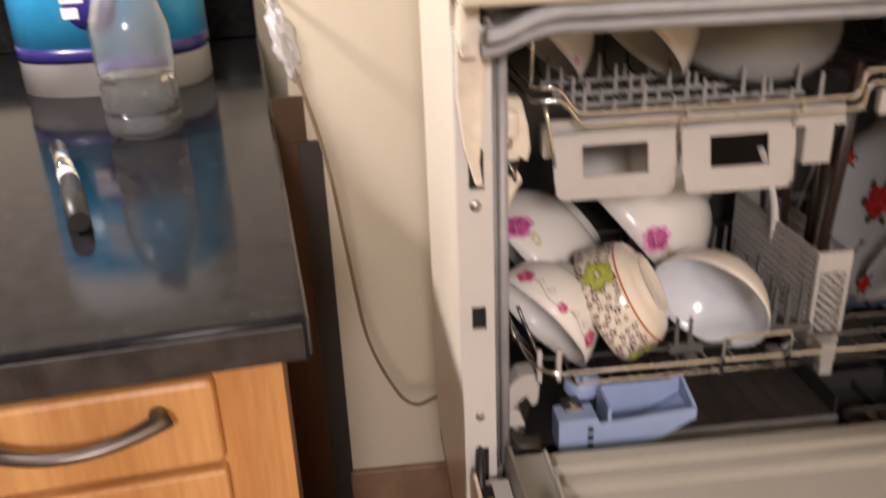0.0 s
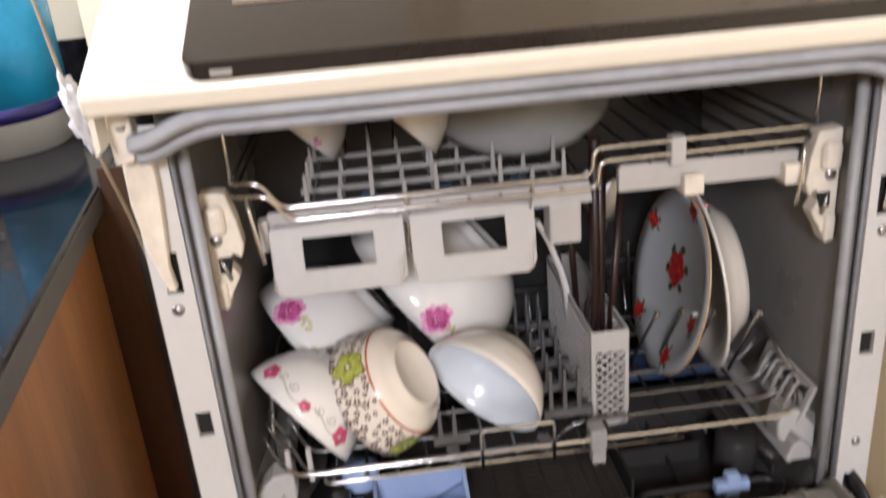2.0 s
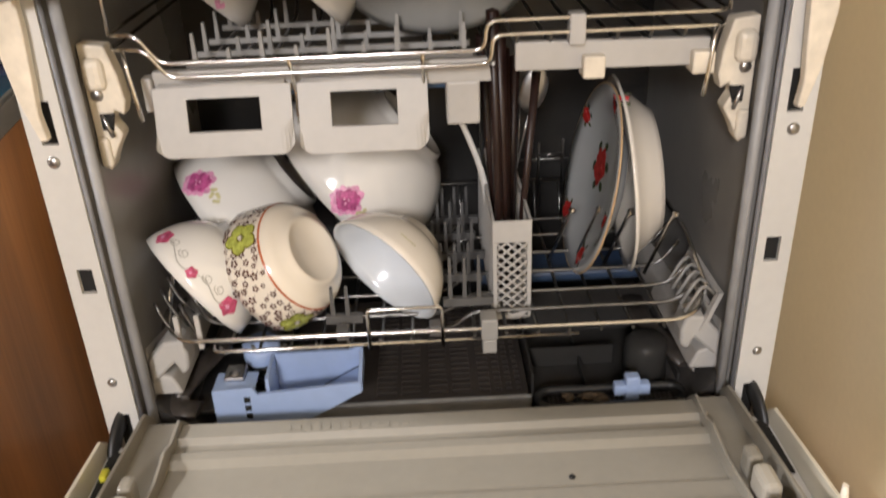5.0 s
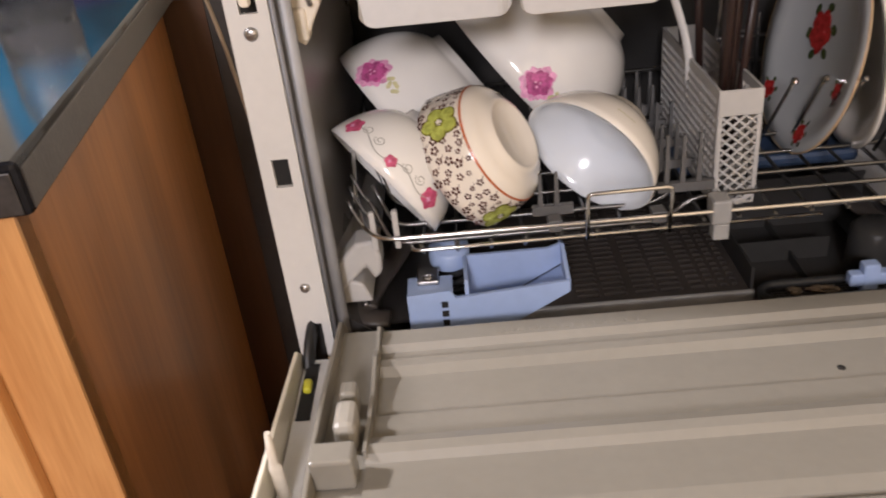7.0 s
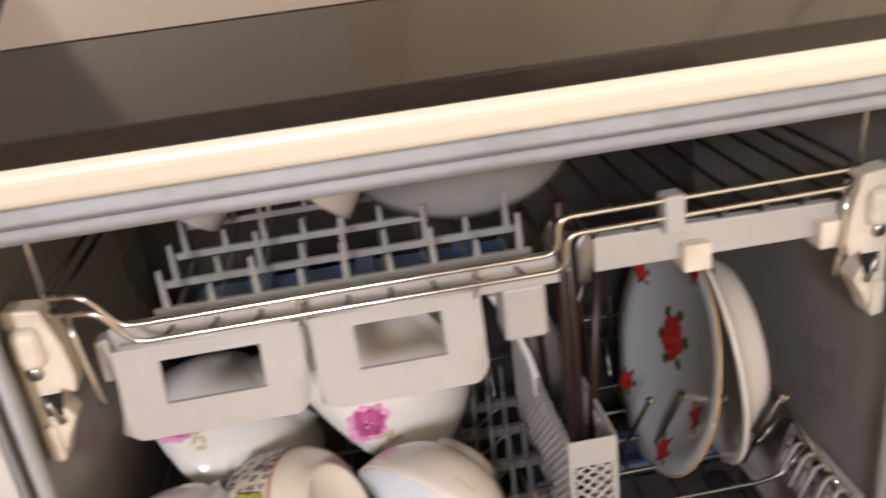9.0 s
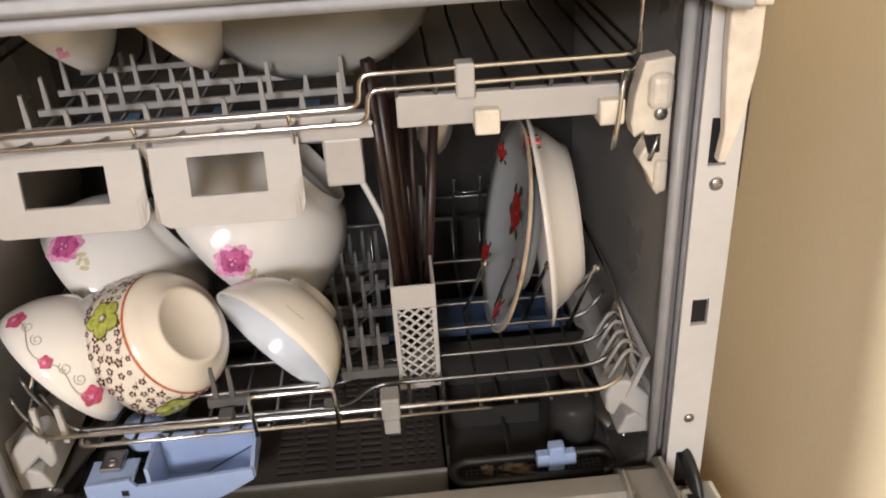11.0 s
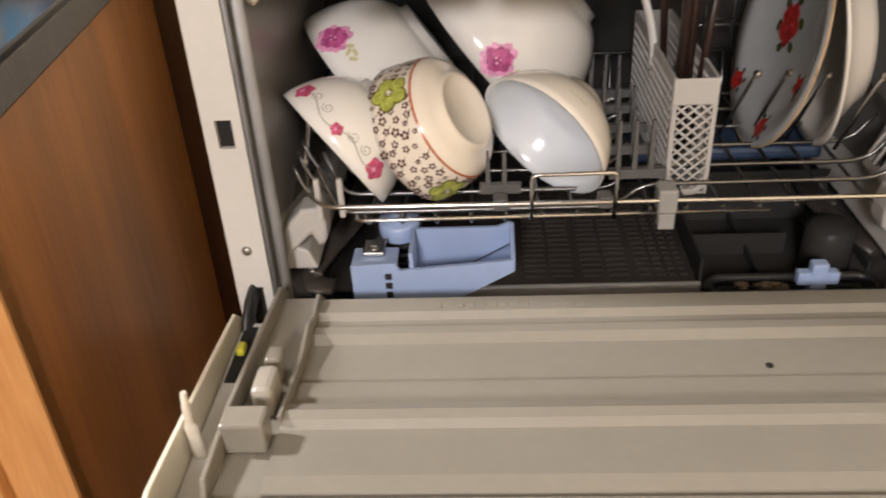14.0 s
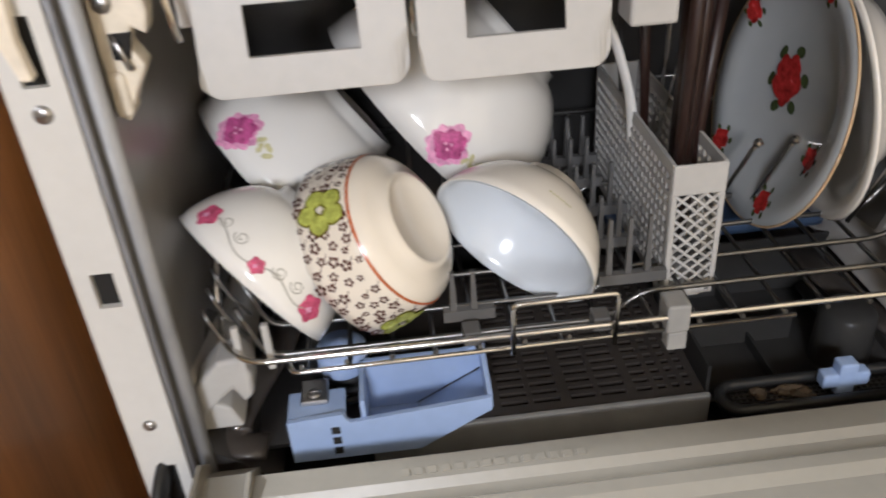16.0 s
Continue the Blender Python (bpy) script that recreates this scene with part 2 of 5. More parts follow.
def add_sweep(bm, points, radius, sides=8, flat=1.0, up=(0, 0, 1)):
    """A round (or flattened) rod along a polyline; radius may be a list."""
    pts = [Vector(p) for p in points]
    radii = radius if isinstance(radius, (list, tuple)) else [radius] * len(pts)
    rings = []
    for i, p in enumerate(pts):
        way = (pts[min(i + 1, len(pts) - 1)] - pts[max(i - 1, 0)]).normalized()
        side = way.cross(Vector(up))
        if side.length < 0.05:
            side = way.cross(Vector((1, 0.2, 0)))
        side.normalize()
        top = side.cross(way).normalized()
        rings.append([bm.verts.new(p + side * math.cos(a) * radii[i] + top * math.sin(a) * radii[i] * flat) for a in (2 * math.pi * k / sides for k in range(sides))])
    for r, s in zip(rings, rings[1:]):
        for k in range(sides):
            f = bm.faces.new((r[k], r[(k + 1) % sides], s[(k + 1) % sides], s[k]))
            f.smooth = True
    bm.faces.new(rings[0][::-1])
    bm.faces.new(rings[-1])
    return bm


def sweep(*args, **kw):
    return add_sweep(bmesh.new(), *args, **kw)


def add_prism(bm, outline, along, axis="y"):
    """A flat outline pushed along an axis, from along[0] to along[1]. The outline is in the other two axes, in order."""
    def place(a, b, c):
        return {"x": (c, a, b), "y": (a, c, b), "z": (a, b, c)}[axis]
    low = [bm.verts.new(place(a, b, along[0])) for a, b in outline]
    high = [bm.verts.new(place(a, b, along[1])) for a, b in outline]
    bm.faces.new(low)
    bm.faces.new(high[::-1])
    n = len(outline)
    for i in range(n):
        bm.faces.new((low[i], low[(i + 1) % n], high[(i + 1) % n], high[i]))
    bmesh.ops.recalc_face_normals(bm, faces=bm.faces[:])
    return bm


def prism(*args, **kw):
    return add_prism(bmesh.new(), *args, **kw)


def soften(bm, offset, segments=2, angle=40):
    edges = [e for e in bm.edges if len(e.link_faces) == 2 and e.calc_face_angle(0) > radians(angle)]
    bmesh.ops.bevel(bm, geom=edges, offset=offset, segments=segments, profile=0.5, affect="EDGES", clamp_overlap=True)
    return bm


def add_lathe(bm, profile, sides=48, shut=True):
    """A closed profile of (radius, height) turned round z."""
    rings = []
    for r, z in profile:
        if r < 1e-6:
            rings.append([bm.verts.new((0, 0, z))])
        else:
            rings.append([bm.verts.new((r * math.cos(2 * math.pi * k / sides), r * math.sin(2 * math.pi * k / sides), z)) for k in range(sides)])
    pairs = list(zip(rings, rings[1:])) + ([(rings[-1], rings[0])] if shut else [])
    for a, b in pairs:
        for k in range(sides):
            j = (k + 1) % sides
            if len(a) == 1 and len(b) == 1:
                continue
            face = (a[0], b[j], b[k]) if len(a) == 1 else (a[k], a[j], b[0]) if len(b) == 1 else (a[k], a[j], b[j], b[k])
            bm.faces.new(face).smooth = True
    bmesh.ops.recalc_face_normals(bm, faces=bm.faces[:])
    return bm


def lathe(*args, **kw):
    return add_lathe(bmesh.new(), *args, **kw)


def add_plate(bm, us, vs, holes, depth, place):
    """A plate cut into cells by us and vs, without the cells named in holes; place(u, v, w) puts it in the world."""
    solid = [[(i, j) not in holes for j in range(len(vs) - 1)] for i in range(len(us) - 1)]
    verts = {}

    def vert(i, j, w):
        if (i, j, w) not in verts:
            verts[i, j, w] = bm.verts.new(place(us[i], vs[j], depth[w]))
        return verts[i, j, w]

    def filled(i, j):
        return 0 <= i < len(us) - 1 and 0 <= j < len(vs) - 1 and solid[i][j]

    for i in range(len(us) - 1):
        for j in range(len(vs) - 1):
            if not solid[i][j]:
                continue
            corner = [(i, j), (i + 1, j), (i + 1, j + 1), (i, j + 1)]
            bm.faces.new([vert(*c, 0) for c in corner])
            bm.faces.new([vert(*c, 1) for c in corner[::-1]])
            for k, (di, dj) in enumerate(((0, -1), (1, 0), (0, 1), (-1, 0))):
                if not filled(i + di, j + dj):
                    a, b = corner[k], corner[(k + 1) % 4]
                    bm.faces.new((vert(*a, 0), vert(*a, 1), vert(*b, 1), vert(*b, 0)))
    bmesh.ops.recalc_face_normals(bm, faces=bm.faces[:])
    return bm


def link(name, bm, mat):
    mesh = bpy.data.meshes.new(name)
    bm.to_mesh(mesh)
    bm.free()
    mesh.materials.append(mat)
    return new(name, mesh)


def part(name, bm, mat, parent, label=""):
    """One mesh under a thing or under a part, built in the world's axes (or in its parent's own)."""
    ob = link(name, bm, mat)
    ob.parent = parent
    if label:
        ob["label"] = label
    return ob


def thing(name, label, category, group="", kind=""):
    return tagged(new(name), label, category, group, kind)


def structure(name, bm, mat, label, category):
    return tagged(link(name, bm, mat), label, category, kind="structure")


def screw(parent, x, y, z, r=0.0045, turn=(90, 0, 0)):
    bm = lathe([(0, 0.0022), (r * 0.55, 0.0019), (r * 0.9, 0.001), (r, 0), (0, 0)], sides=14, shut=False)
    add_box(bm, -r * 0.6, r * 0.6, -r * 0.1, r * 0.1, 0.0018, 0.0024)
    bmesh.ops.transform(bm, matrix=pose(x, y, z, *turn), verts=bm.verts[:])
    return part("screw", bm, STEEL, parent)


# ---- the room ----
FLOOR_Z, CEIL_Z = -0.05, 2.4
# the counter stands some degrees askew to the dishwasher
ASKEW = pose(-0.372, -0.085, 0, 0, 0, 7) @ pose(0.372, 0.085, 0)
structure("floor", box(-3.2, 0.5, -3.2, 1.6, FLOOR_Z - 0.1, FLOOR_Z), TILE, "brown stone-tiled kitchen floor", "floor")
structure("ceiling", box(-3.2, 0.5, -3.2, 1.6, CEIL_Z, CEIL_Z + 0.1), CEILING, "unseen plain ceiling, darkened to cut fill light and reflections", "ceiling")
structure("wall_east", box(0.308, 0.5, -3.2, 1.6, FLOOR_Z, CEIL_Z), WALL, "cream painted wall beside the dishwasher", "wall")
structure("wall_west", box(-3.3, -3.2, -3.2, 1.6, FLOOR_Z, CEIL_Z), WALL, "cream painted wall", "wall")
structure("wall_south", box(-3.2, 0.5, -3.3, -3.2, FLOOR_Z, CEIL_Z), WALL, "cream painted wall", "wall")
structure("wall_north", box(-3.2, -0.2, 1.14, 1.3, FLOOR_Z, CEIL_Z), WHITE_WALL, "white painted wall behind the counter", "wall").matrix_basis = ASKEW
pier = box(-0.415, -0.027, 0.47, 1.5, FLOOR_Z, CEIL_Z)
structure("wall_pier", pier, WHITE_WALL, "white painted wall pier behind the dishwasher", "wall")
recess = structure("wall_recess", box(-0.027, 0.308, 0.505, 1.5, FLOOR_Z, CEIL_Z), WALL, "cream panelled wall with a thin dark joint", "wall")
part("joint", box(0.0568, 0.0582, 0.5035, 0.5049, 0.28, CEIL_Z), CABLE, recess, "thin dark joint")
ledge = box(-0.392, 0.307, -0.12, 0.468, FLOOR_Z, 0.28, bevel=0.004)
structure("platform", ledge, TILE, "raised brown tiled platform against the wall", "platform")
structure("baseboard", box(-0.385, -0.03, 0.458, 0.469, 0.281, 0.37, bevel=0.003), TILE, "brown stone skirting along the wall foot", "skirting")

# ---- counter and base cabinet ----
cabinet = thing("base_cabinet", "honey oak base cabinet with a drawer and a raised-panel door", "cabinet")
cabinet.matrix_basis = ASKEW
CX, CY = -0.390, -0.066
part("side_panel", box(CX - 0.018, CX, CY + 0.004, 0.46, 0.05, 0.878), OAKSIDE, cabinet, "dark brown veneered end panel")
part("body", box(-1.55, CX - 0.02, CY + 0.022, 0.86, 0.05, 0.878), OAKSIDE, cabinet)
part("toe_kick", box(-1.55, CX - 0.03, CY + 0.06, 0.9, FLOOR_Z, 0.05), BLACKPL, cabinet)
frame_bm = bmesh.new()
us = [-1.55, -1.46, -1.03, -0.97, -0.437, CX]
vs = [0.05, 0.10, 0.78, 0.81, 0.872, 0.878]
add_plate(frame_bm, us, vs, {(1, 1), (3, 1), (1, 3), (3, 3)}, (CY, CY + 0.02), lambda u, v, w: (u, w, v))
part("face_frame", frame_bm, OAK, cabinet)


def raised_panel(name, x0, x1, z0, z1, rail):
    leaf = part(name, box(x0, x1, CY - 0.014, CY + 0.004, z0, z1, bevel=0.003), OAK, cabinet)
    field = bmesh.new()
    add_box(field, x0 + rail, x1 - rail, CY - 0.016, CY - 0.004, z0 + rail, z1 - rail, bevel=0.009, segments=1)
    part("raised_field", field, OAK, leaf)
    return leaf


def pull(parent, x, z):
    bm = bmesh.new()
    n = 13
    pts, rad = [], []
    for i in range(n):
        t = i / (n - 1) * 2 - 1
        pts.append((x + 0.058 * t, CY - 0.020 - 0.018 * (1 - t * t), z - 0.006 * (1 - t * t)))
        rad.append(0.0055 + 0.003 * abs(t) ** 3)
    add_sweep(bm, pts, rad, sides=10, flat=0.75)
    for sgn in (-1, 1):
        add_sweep(bm, [(x + sgn * 0.052, CY - 0.012, z), (x + sgn * 0.052, CY - 0.026, z)], 0.006, sides=10)
    part("handle", bm, PEWTER, parent, "curved pewter pull handle")


for x0, x1 in ((-0.975, -0.435), (-1.47, -1.025)):
    drawer = part("drawer_front", box(x0, x1, CY - 0.014, CY + 0.004, 0.812, 0.877, bevel=0.004), OAK, cabinet)
    pull(drawer, x1 - 0.088, 0.858)
    raised_panel("door", x0, x1, 0.09, 0.806, 0.045)
# added boards: they extend the end panel, its shade put into the veneer
structure("shaded_panel_end", box(-0.4725, -0.4105, 0.4635, 0.469, FLOOR_Z, 0.878), OAKSHADE, "added board that carries on the cabinet's end panel in shade-dark veneer", "trim")
structure("wall_gap_cover", box(-0.4365, -0.398, 0.4635, 0.469, 0.8785, 0.935), OAKSHADE, "added shade-dark cover over the bright wall above the board", "trim")
structure("cabinet_end_strip", box(-0.410, -0.381, 0.4635, 0.469, 0.2805, 0.878), GREYSTRIP, "dark grey strip at the cabinet's end", "trim")

counter = thing("countertop", "polished black granite countertop with a low backsplash", "countertop")
counter.matrix_basis = ASKEW
part("end_edge", box(-0.3708, -0.3692, -0.080, 1.10, 0.886, 0.911, bevel=0.0006), GRANITE_EDGE, counter, "worn granite end edge")
part("front_edge", box(-1.6, -0.374, -0.0872, -0.0855, 0.886, 0.911, bevel=0.0006), GRANITE_EDGE, counter, "worn granite front edge")
part("slab", box(-1.6, -0.370, -0.085, 1.138, 0.883, 0.916, bevel=0.004), GRANITE, counter)
part("backsplash", box(-1.6, -0.372, 1.112, 1.137, 0.9165, 1.02, bevel=0.003), GRANITE, counter)

# things on the counter
jug = thing("detergent_jug", "white jug with a sky-blue and navy label, standing on the counter", "jug")
JX, JY, JZ = -0.682, 0.742, 0.9165


def jug_ring(scale_x, scale_y, z0, z1, mat, name, label="", rnd=0.03):
    bm = box(JX - scale_x, JX + scale_x, JY - scale_y, JY + scale_y, JZ + z0, JZ + z1)
    bmesh.ops.bevel(bm, geom=[e for e in bm.edges if abs(e.verts[0].co.z - e.verts[1].co.z) > 0.01], offset=rnd, segments=6, profile=0.5, affect="EDGES")
    bm.normal_update()
    for f in bm.faces:
        f.smooth = abs(f.normal.z) < 0.5
    return part(name, bm, mat, jug, label)


body = jug_ring(0.130, 0.118, 0.0, 0.33, WHITEPL, "bottle", rnd=0.10)
jug_ring(0.1308, 0.1188, 0.052, 0.27, JUGBLUE, "label_sleeve", "sky-blue printed label", rnd=0.1005)
jug_ring(0.1314, 0.1194, 0.046, 0.066, NAVY, "label_band", "navy band round the foot", rnd=0.101)
cap = lathe([(0.028, 0), (0.028, 0.045), (0.024, 0.05), (0, 0.05), (0, 0)], sides=24, shut=False)
bmesh.ops.transform(cap, matrix=pose(JX, JY, JZ + 0.33), verts=cap.verts[:])
part("cap", cap, NAVY, jug)
for wide, z in ((0.05, 0.125), (0.035, 0.105), (0.07, 0.19), (0.06, 0.215)):
    part("lettering_bar", box(JX - 0.030, JX - 0.030 + wide * 0.6, JY - 0.1206, JY - 0.1190, JZ + z, JZ + z + 0.014), WHITEPL, jug)
emblem = lathe([(0.034, 0), (0.034, 0.001), (0, 0.001), (0, 0)], sides=28, shut=False)
bmesh.ops.transform(emblem, matrix=pose(JX + 0.006, JY - 0.1192, JZ + 0.122, 90), verts=emblem.verts[:])
part("emblem", emblem, NAVY, jug)

bottle = thing("water_bottle", "small clear plastic bottle in front of the jug", "bottle")
wb = lathe([(0, 0.004), (0.022, 0), (0.030, 0.004), (0.031, 0.02), (0.029, 0.025), (0.031, 0.03), (0.031, 0.05), (0.029, 0.055), (0.031, 0.06), (0.031, 0.1), (0.024, 0.125), (0.013, 0.14), (0.013, 0.155), (0.0122, 0.155), (0.0122, 0.14), (0.023, 0.124), (0.030, 0.1), (0.030, 0.01), (0.02, 0.003), (0, 0.006)], sides=28, shut=False)
bmesh.ops.transform(wb, matrix=pose(-0.573, 0.402, 0.9165) @ Matrix.Diagonal((1.35, 1.35, 1.2, 1)), verts=wb.verts[:])
part("bottle_body", wb, CLEAR, bottle)
bcap = lathe([(0.0145, 0), (0.0145, 0.012), (0.012, 0.014), (0, 0.014), (0, 0)], sides=20, shut=False)
bmesh.ops.transform(bcap, matrix=pose(-0.573, 0.402, 1.1030), verts=bcap.verts[:])
part("cap", bcap, WHITEPL, bottle)
tool = thing("bottle_brush", "black-handled implement with a white collar lying on the counter", "tool")
part("grip", sweep([(-0.558, 0.09, 0.927), (-0.578, 0.145, 0.929), (-0.600, 0.205, 0.927)], [0.0085, 0.0105, 0.008], sides=12), BLACKPL, tool)
part("collar", sweep([(-0.600, 0.205, 0.927), (-0.608, 0.226, 0.927)], 0.009, sides=12), WHITEPL, tool)
part("shaft", sweep([(-0.608, 0.226, 0.927), (-0.645, 0.32, 0.929)], 0.008, sides=12), CLEAR, tool)

# cable beside the dishwasher, with a scrap of wrap round it
cable = thing("power_cable", "thin beige cable with crumpled clear wrap hanging beside the dishwasher", "cable")
pts = fillet([(-0.66, 1.02, 1.30), (-0.52, 0.62, 1.16), (-0.420, 0.38, 1.055), (-0.393, 0.35, 0.982), (-0.369, 0.35, 0.885), (-0.355, 0.35, 0.757), (-0.341, 0.35, 0.639), (-0.295, 0.335, 0.555), (-0.255, 0.298, 0.60), (-0.235, 0.29, 0.62)], 0.09, 8)
part("lead", sweep(pts, 0.0022, sides=8), CABLE, cable)
wrap = bmesh.new()
bmesh.ops.create_icosphere(wrap, subdivisions=4, radius=1)
for v in wrap.verts:
    n = noise.noise(v.co * 2.3) * 0.7 + noise.noise(v.co * 6.5) * 0.45
    v.co = Vector((-0.404 - 0.28 * v.co.z * 0.035 + v.co.x * 0.011 * (1 + n), 0.362 + v.co.y * 0.012 * (1 + n), 1.018 + v.co.z * 0.042 * (1 + n * 0.4)))
for f in wrap.faces:
    f.smooth = True
part("plastic_wrap", wrap, WRAP, cable, "crumpled clear plastic wrap")

for y, bow in ((0.165, 0.001), (0.095, 0.004)):
    run = thing("wall_wire", "thin brown wire hanging down the cream wall", "wire", group="wires on the wall")
    part("strand", sweep(fillet([(0.3065, y, 1.75), (0.3065, y + bow, 1.5), (0.3065, y - bow, 1.3), (0.3065, y, 0.9)], 0.1), 0.0009, sides=6), CABLE, run)

# ---- the stand and boxes below ----
stand = thing("dishwasher_stand", "low dark wooden stand under the dishwasher", "stand")
part("top_board", box(-0.262, 0.262, 0.02, 0.28, 0.555, 0.578, bevel=0.002), OAKSIDE, stand)
for x in (-0.245, 0.215):
    for y in (0.035, 0.24):
        part("leg", box(x, x + 0.03, y, y + 0.03, 0.2805, 0.5545), OAKSIDE, stand)


def carton(x, y, z, w, d, h, turn, label):
    ob = thing("cardboard_box", label, "box", group="cartons under the stand")
    ob.matrix_basis = pose(x, y, z, 0, 0, turn)
    part("walls", box(-w / 2, w / 2, -d / 2, d / 2, 0, h, bevel=0.002), CARD, ob)
    for sgn in (-1, 1):
        part("flap", box(-w / 2, w / 2, min(0.002 * sgn, sgn * d / 2), max(0.002 * sgn, sgn * d / 2), h + 0.0005, h + 0.0035), CARD, ob)


carton(0.06, 0.0, 0.2805, 0.16, 0.14, 0.17, 12, "small brown cardboard carton under the open door")
carton(0.26, -0.01, 0.2805, 0.2, 0.16, 0.17, -18, "flat brown cardboard carton under the open door")
carton(-0.10, 0.13, 0.2805, 0.18, 0.14, 0.16, 4, "brown cardboard carton in the shade of the stand")

# ---- the dishwasher ----
washer = thing("dishwasher", "open cream and grey front-loading dishwasher, its lower door folded down", "dishwasher")
HALF = 0.263
for s, tag in ((-1, "left"), (1, "right")):
    x0, x1 = sorted((s * HALF, s * (HALF - 0.004)))
    part("side_panel", box(x0, x1, 0.013, 0.285, 0.58, 1.10), SHELL, washer)
    # front flange with its two slots
    us = [0.237, 0.2435, 0.2545, HALF]
    vs = [0.585, 0.700, 0.738, 0.848, 0.868, 0.962, 0.992, 1.075]
    bm = bmesh.new()
    add_plate(bm, us, vs, {(1, 1), (1, 3), (1, 5)}, (0.0, 0.012), lambda u, v, w, s=s: (s * u, w, v))
    flange = part("front_flange", bm, FLANGE, washer, "pale grey enamelled front edge")
    # added black sheet just inside the slots, in place of their shade
    part("slot_shade", box(min(s * 0.24, s * 0.258), max(s * 0.24, s * 0.258), 0.004, 0.006, 0.695, 1.0), HOLE, flange)
    screw(flange, s * 0.25, 0, 0.95)
    screw(flange, s * 0.25, 0, 0.769, r=0.0038)
    # rubber lip and bright edge along the opening
    part("door_seal", sweep([(s * 0.2352, 0.003, 0.715), (s * 0.2352, 0.003, 1.07)], 0.0017, sides=10), SEAL, washer)
    part("edge_strip", sweep([(s * 0.2285, 0.009, 0.715), (s * 0.2285, 0.009, 1.07)], 0.004, sides=10), EDGEGREY, washer)
    # ivory lifting arm
    arm = bmesh.new()
    outline = [(s * 0.2435, 1.075), (s * 0.262, 1.075), (s * 0.2625, 1.03), (s * 0.258, 0.995), (s * 0.2505, 0.968), (s * 0.2455, 0.968), (s * 0.2475, 0.985), (s * 0.2455, 1.01), (s * 0.2435, 1.04)]
    add_prism(arm, outline, (-0.010, -0.002), "y")
    part("lift_arm", soften(arm, 0.0012), IVORY, washer, "ivory plastic lifting arm")
    # rail bracket
    br = bmesh.new()
    outline = [(s * 0.2290, 1.022), (s * 0.2110, 1.02), (s * 0.2060, 1.0), (s * 0.2040, 0.982), (s * 0.2065, 0.972), (s * 0.2125, 0.976), (s * 0.2155, 0.968), (s * 0.2125, 0.963), (s * 0.2100, 0.958), (s * 0.2165, 0.947), (s * 0.2235, 0.932), (s * 0.2290, 0.936)]
    add_prism(br, outline, (0.027, 0.042), "y")
    bracket = part("rail_bracket", soften(br, 0.0015), IVORY, washer, "ivory plastic rack rail bracket")
    part("bracket_boss", box(min(s * 0.213, s * 0.2285), max(s * 0.213, s * 0.2285), 0.021, 0.047, 0.990, 1.013, bevel=0.0055, segments=3), IVORY, bracket)
    part("bracket_toe", box(min(s * 0.220, s * 0.2285), max(s * 0.220, s * 0.2285), 0.0235, 0.042, 0.935, 0.957, bevel=0.003, segments=3), IVORY, bracket)
    part("latch_hole", prism([(s * 0.2125, 0.974), (s * 0.2225, 0.974), (s * 0.2225, 0.9625), (s * 0.2155, 0.962)], (0.0255, 0.0275), "y"), HOLE, bracket)
    part("bracket_hook", sweep(fillet([(s * 0.2215, 0.0265, 0.973), (s * 0.2185, 0.024, 0.967), (s * 0.2160, 0.024, 0.958)], 0.003), 0.0016), STEEL, bracket)
    screw(bracket, s * 0.2220, 0.0268, 0.987)
    # lower rail lug
    lug = bmesh.new()
    add_prism(lug, [(s * 0.229, 0.772), (s * 0.214, 0.788), (s * 0.200, 0.790), (s * 0.196, 0.776), (s * 0.197, 0.762), (s * 0.203, 0.757), (s * 0.208, 0.768), (s * 0.229, 0.748)], (0.022, 0.045), "y")
    part("lower_rail_lug", soften(lug, 0.003, 3), LUGWHITE, washer, "off-white rack lug")
    # hinge strap
    part("hinge_arm", sweep(fillet([(s * 0.250, 0.01, 0.735), (s * 0.2525, -0.012, 0.728), (s * 0.2545, -0.03, 0.700), (s * 0.253, -0.04, 0.69)], 0.01), [0.004] * 12, sides=8, flat=2.2), BLACKPL, washer, "black hinge strap")

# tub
part("tub_floor", box(-0.228, 0.228, 0.012, 0.267, 0.66, 0.668), TUBSHADE, washer)
# ceiling and back carry the deep shade of the tub in their colour
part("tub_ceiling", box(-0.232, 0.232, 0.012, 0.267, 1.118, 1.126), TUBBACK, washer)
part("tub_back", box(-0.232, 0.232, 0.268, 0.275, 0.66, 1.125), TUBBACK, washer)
for s in (-1, 1):
    wall = bmesh.new()
    add_prism(wall, [(s * 0.2305, 0.010), (s * 0.2365, 0.010), (s * 0.2365, 0.267), (s * 0.222, 0.267), (s * 0.222, 0.25)], (0.66, 1.12), "z")
    part("tub_side", wall, TUB, washer)
part("tub_front_sill", box(-0.228, 0.228, 0.002, 0.012, 0.585, 0.706), TUBSHADE, washer)
part("back_panel", box(-0.259, 0.259, 0.281, 0.285, 0.58, 1.10), SHELL, washer)
part("base_pan", box(-0.259, 0.259, 0.013, 0.281, 0.579, 0.59), BLACKPL, washer)
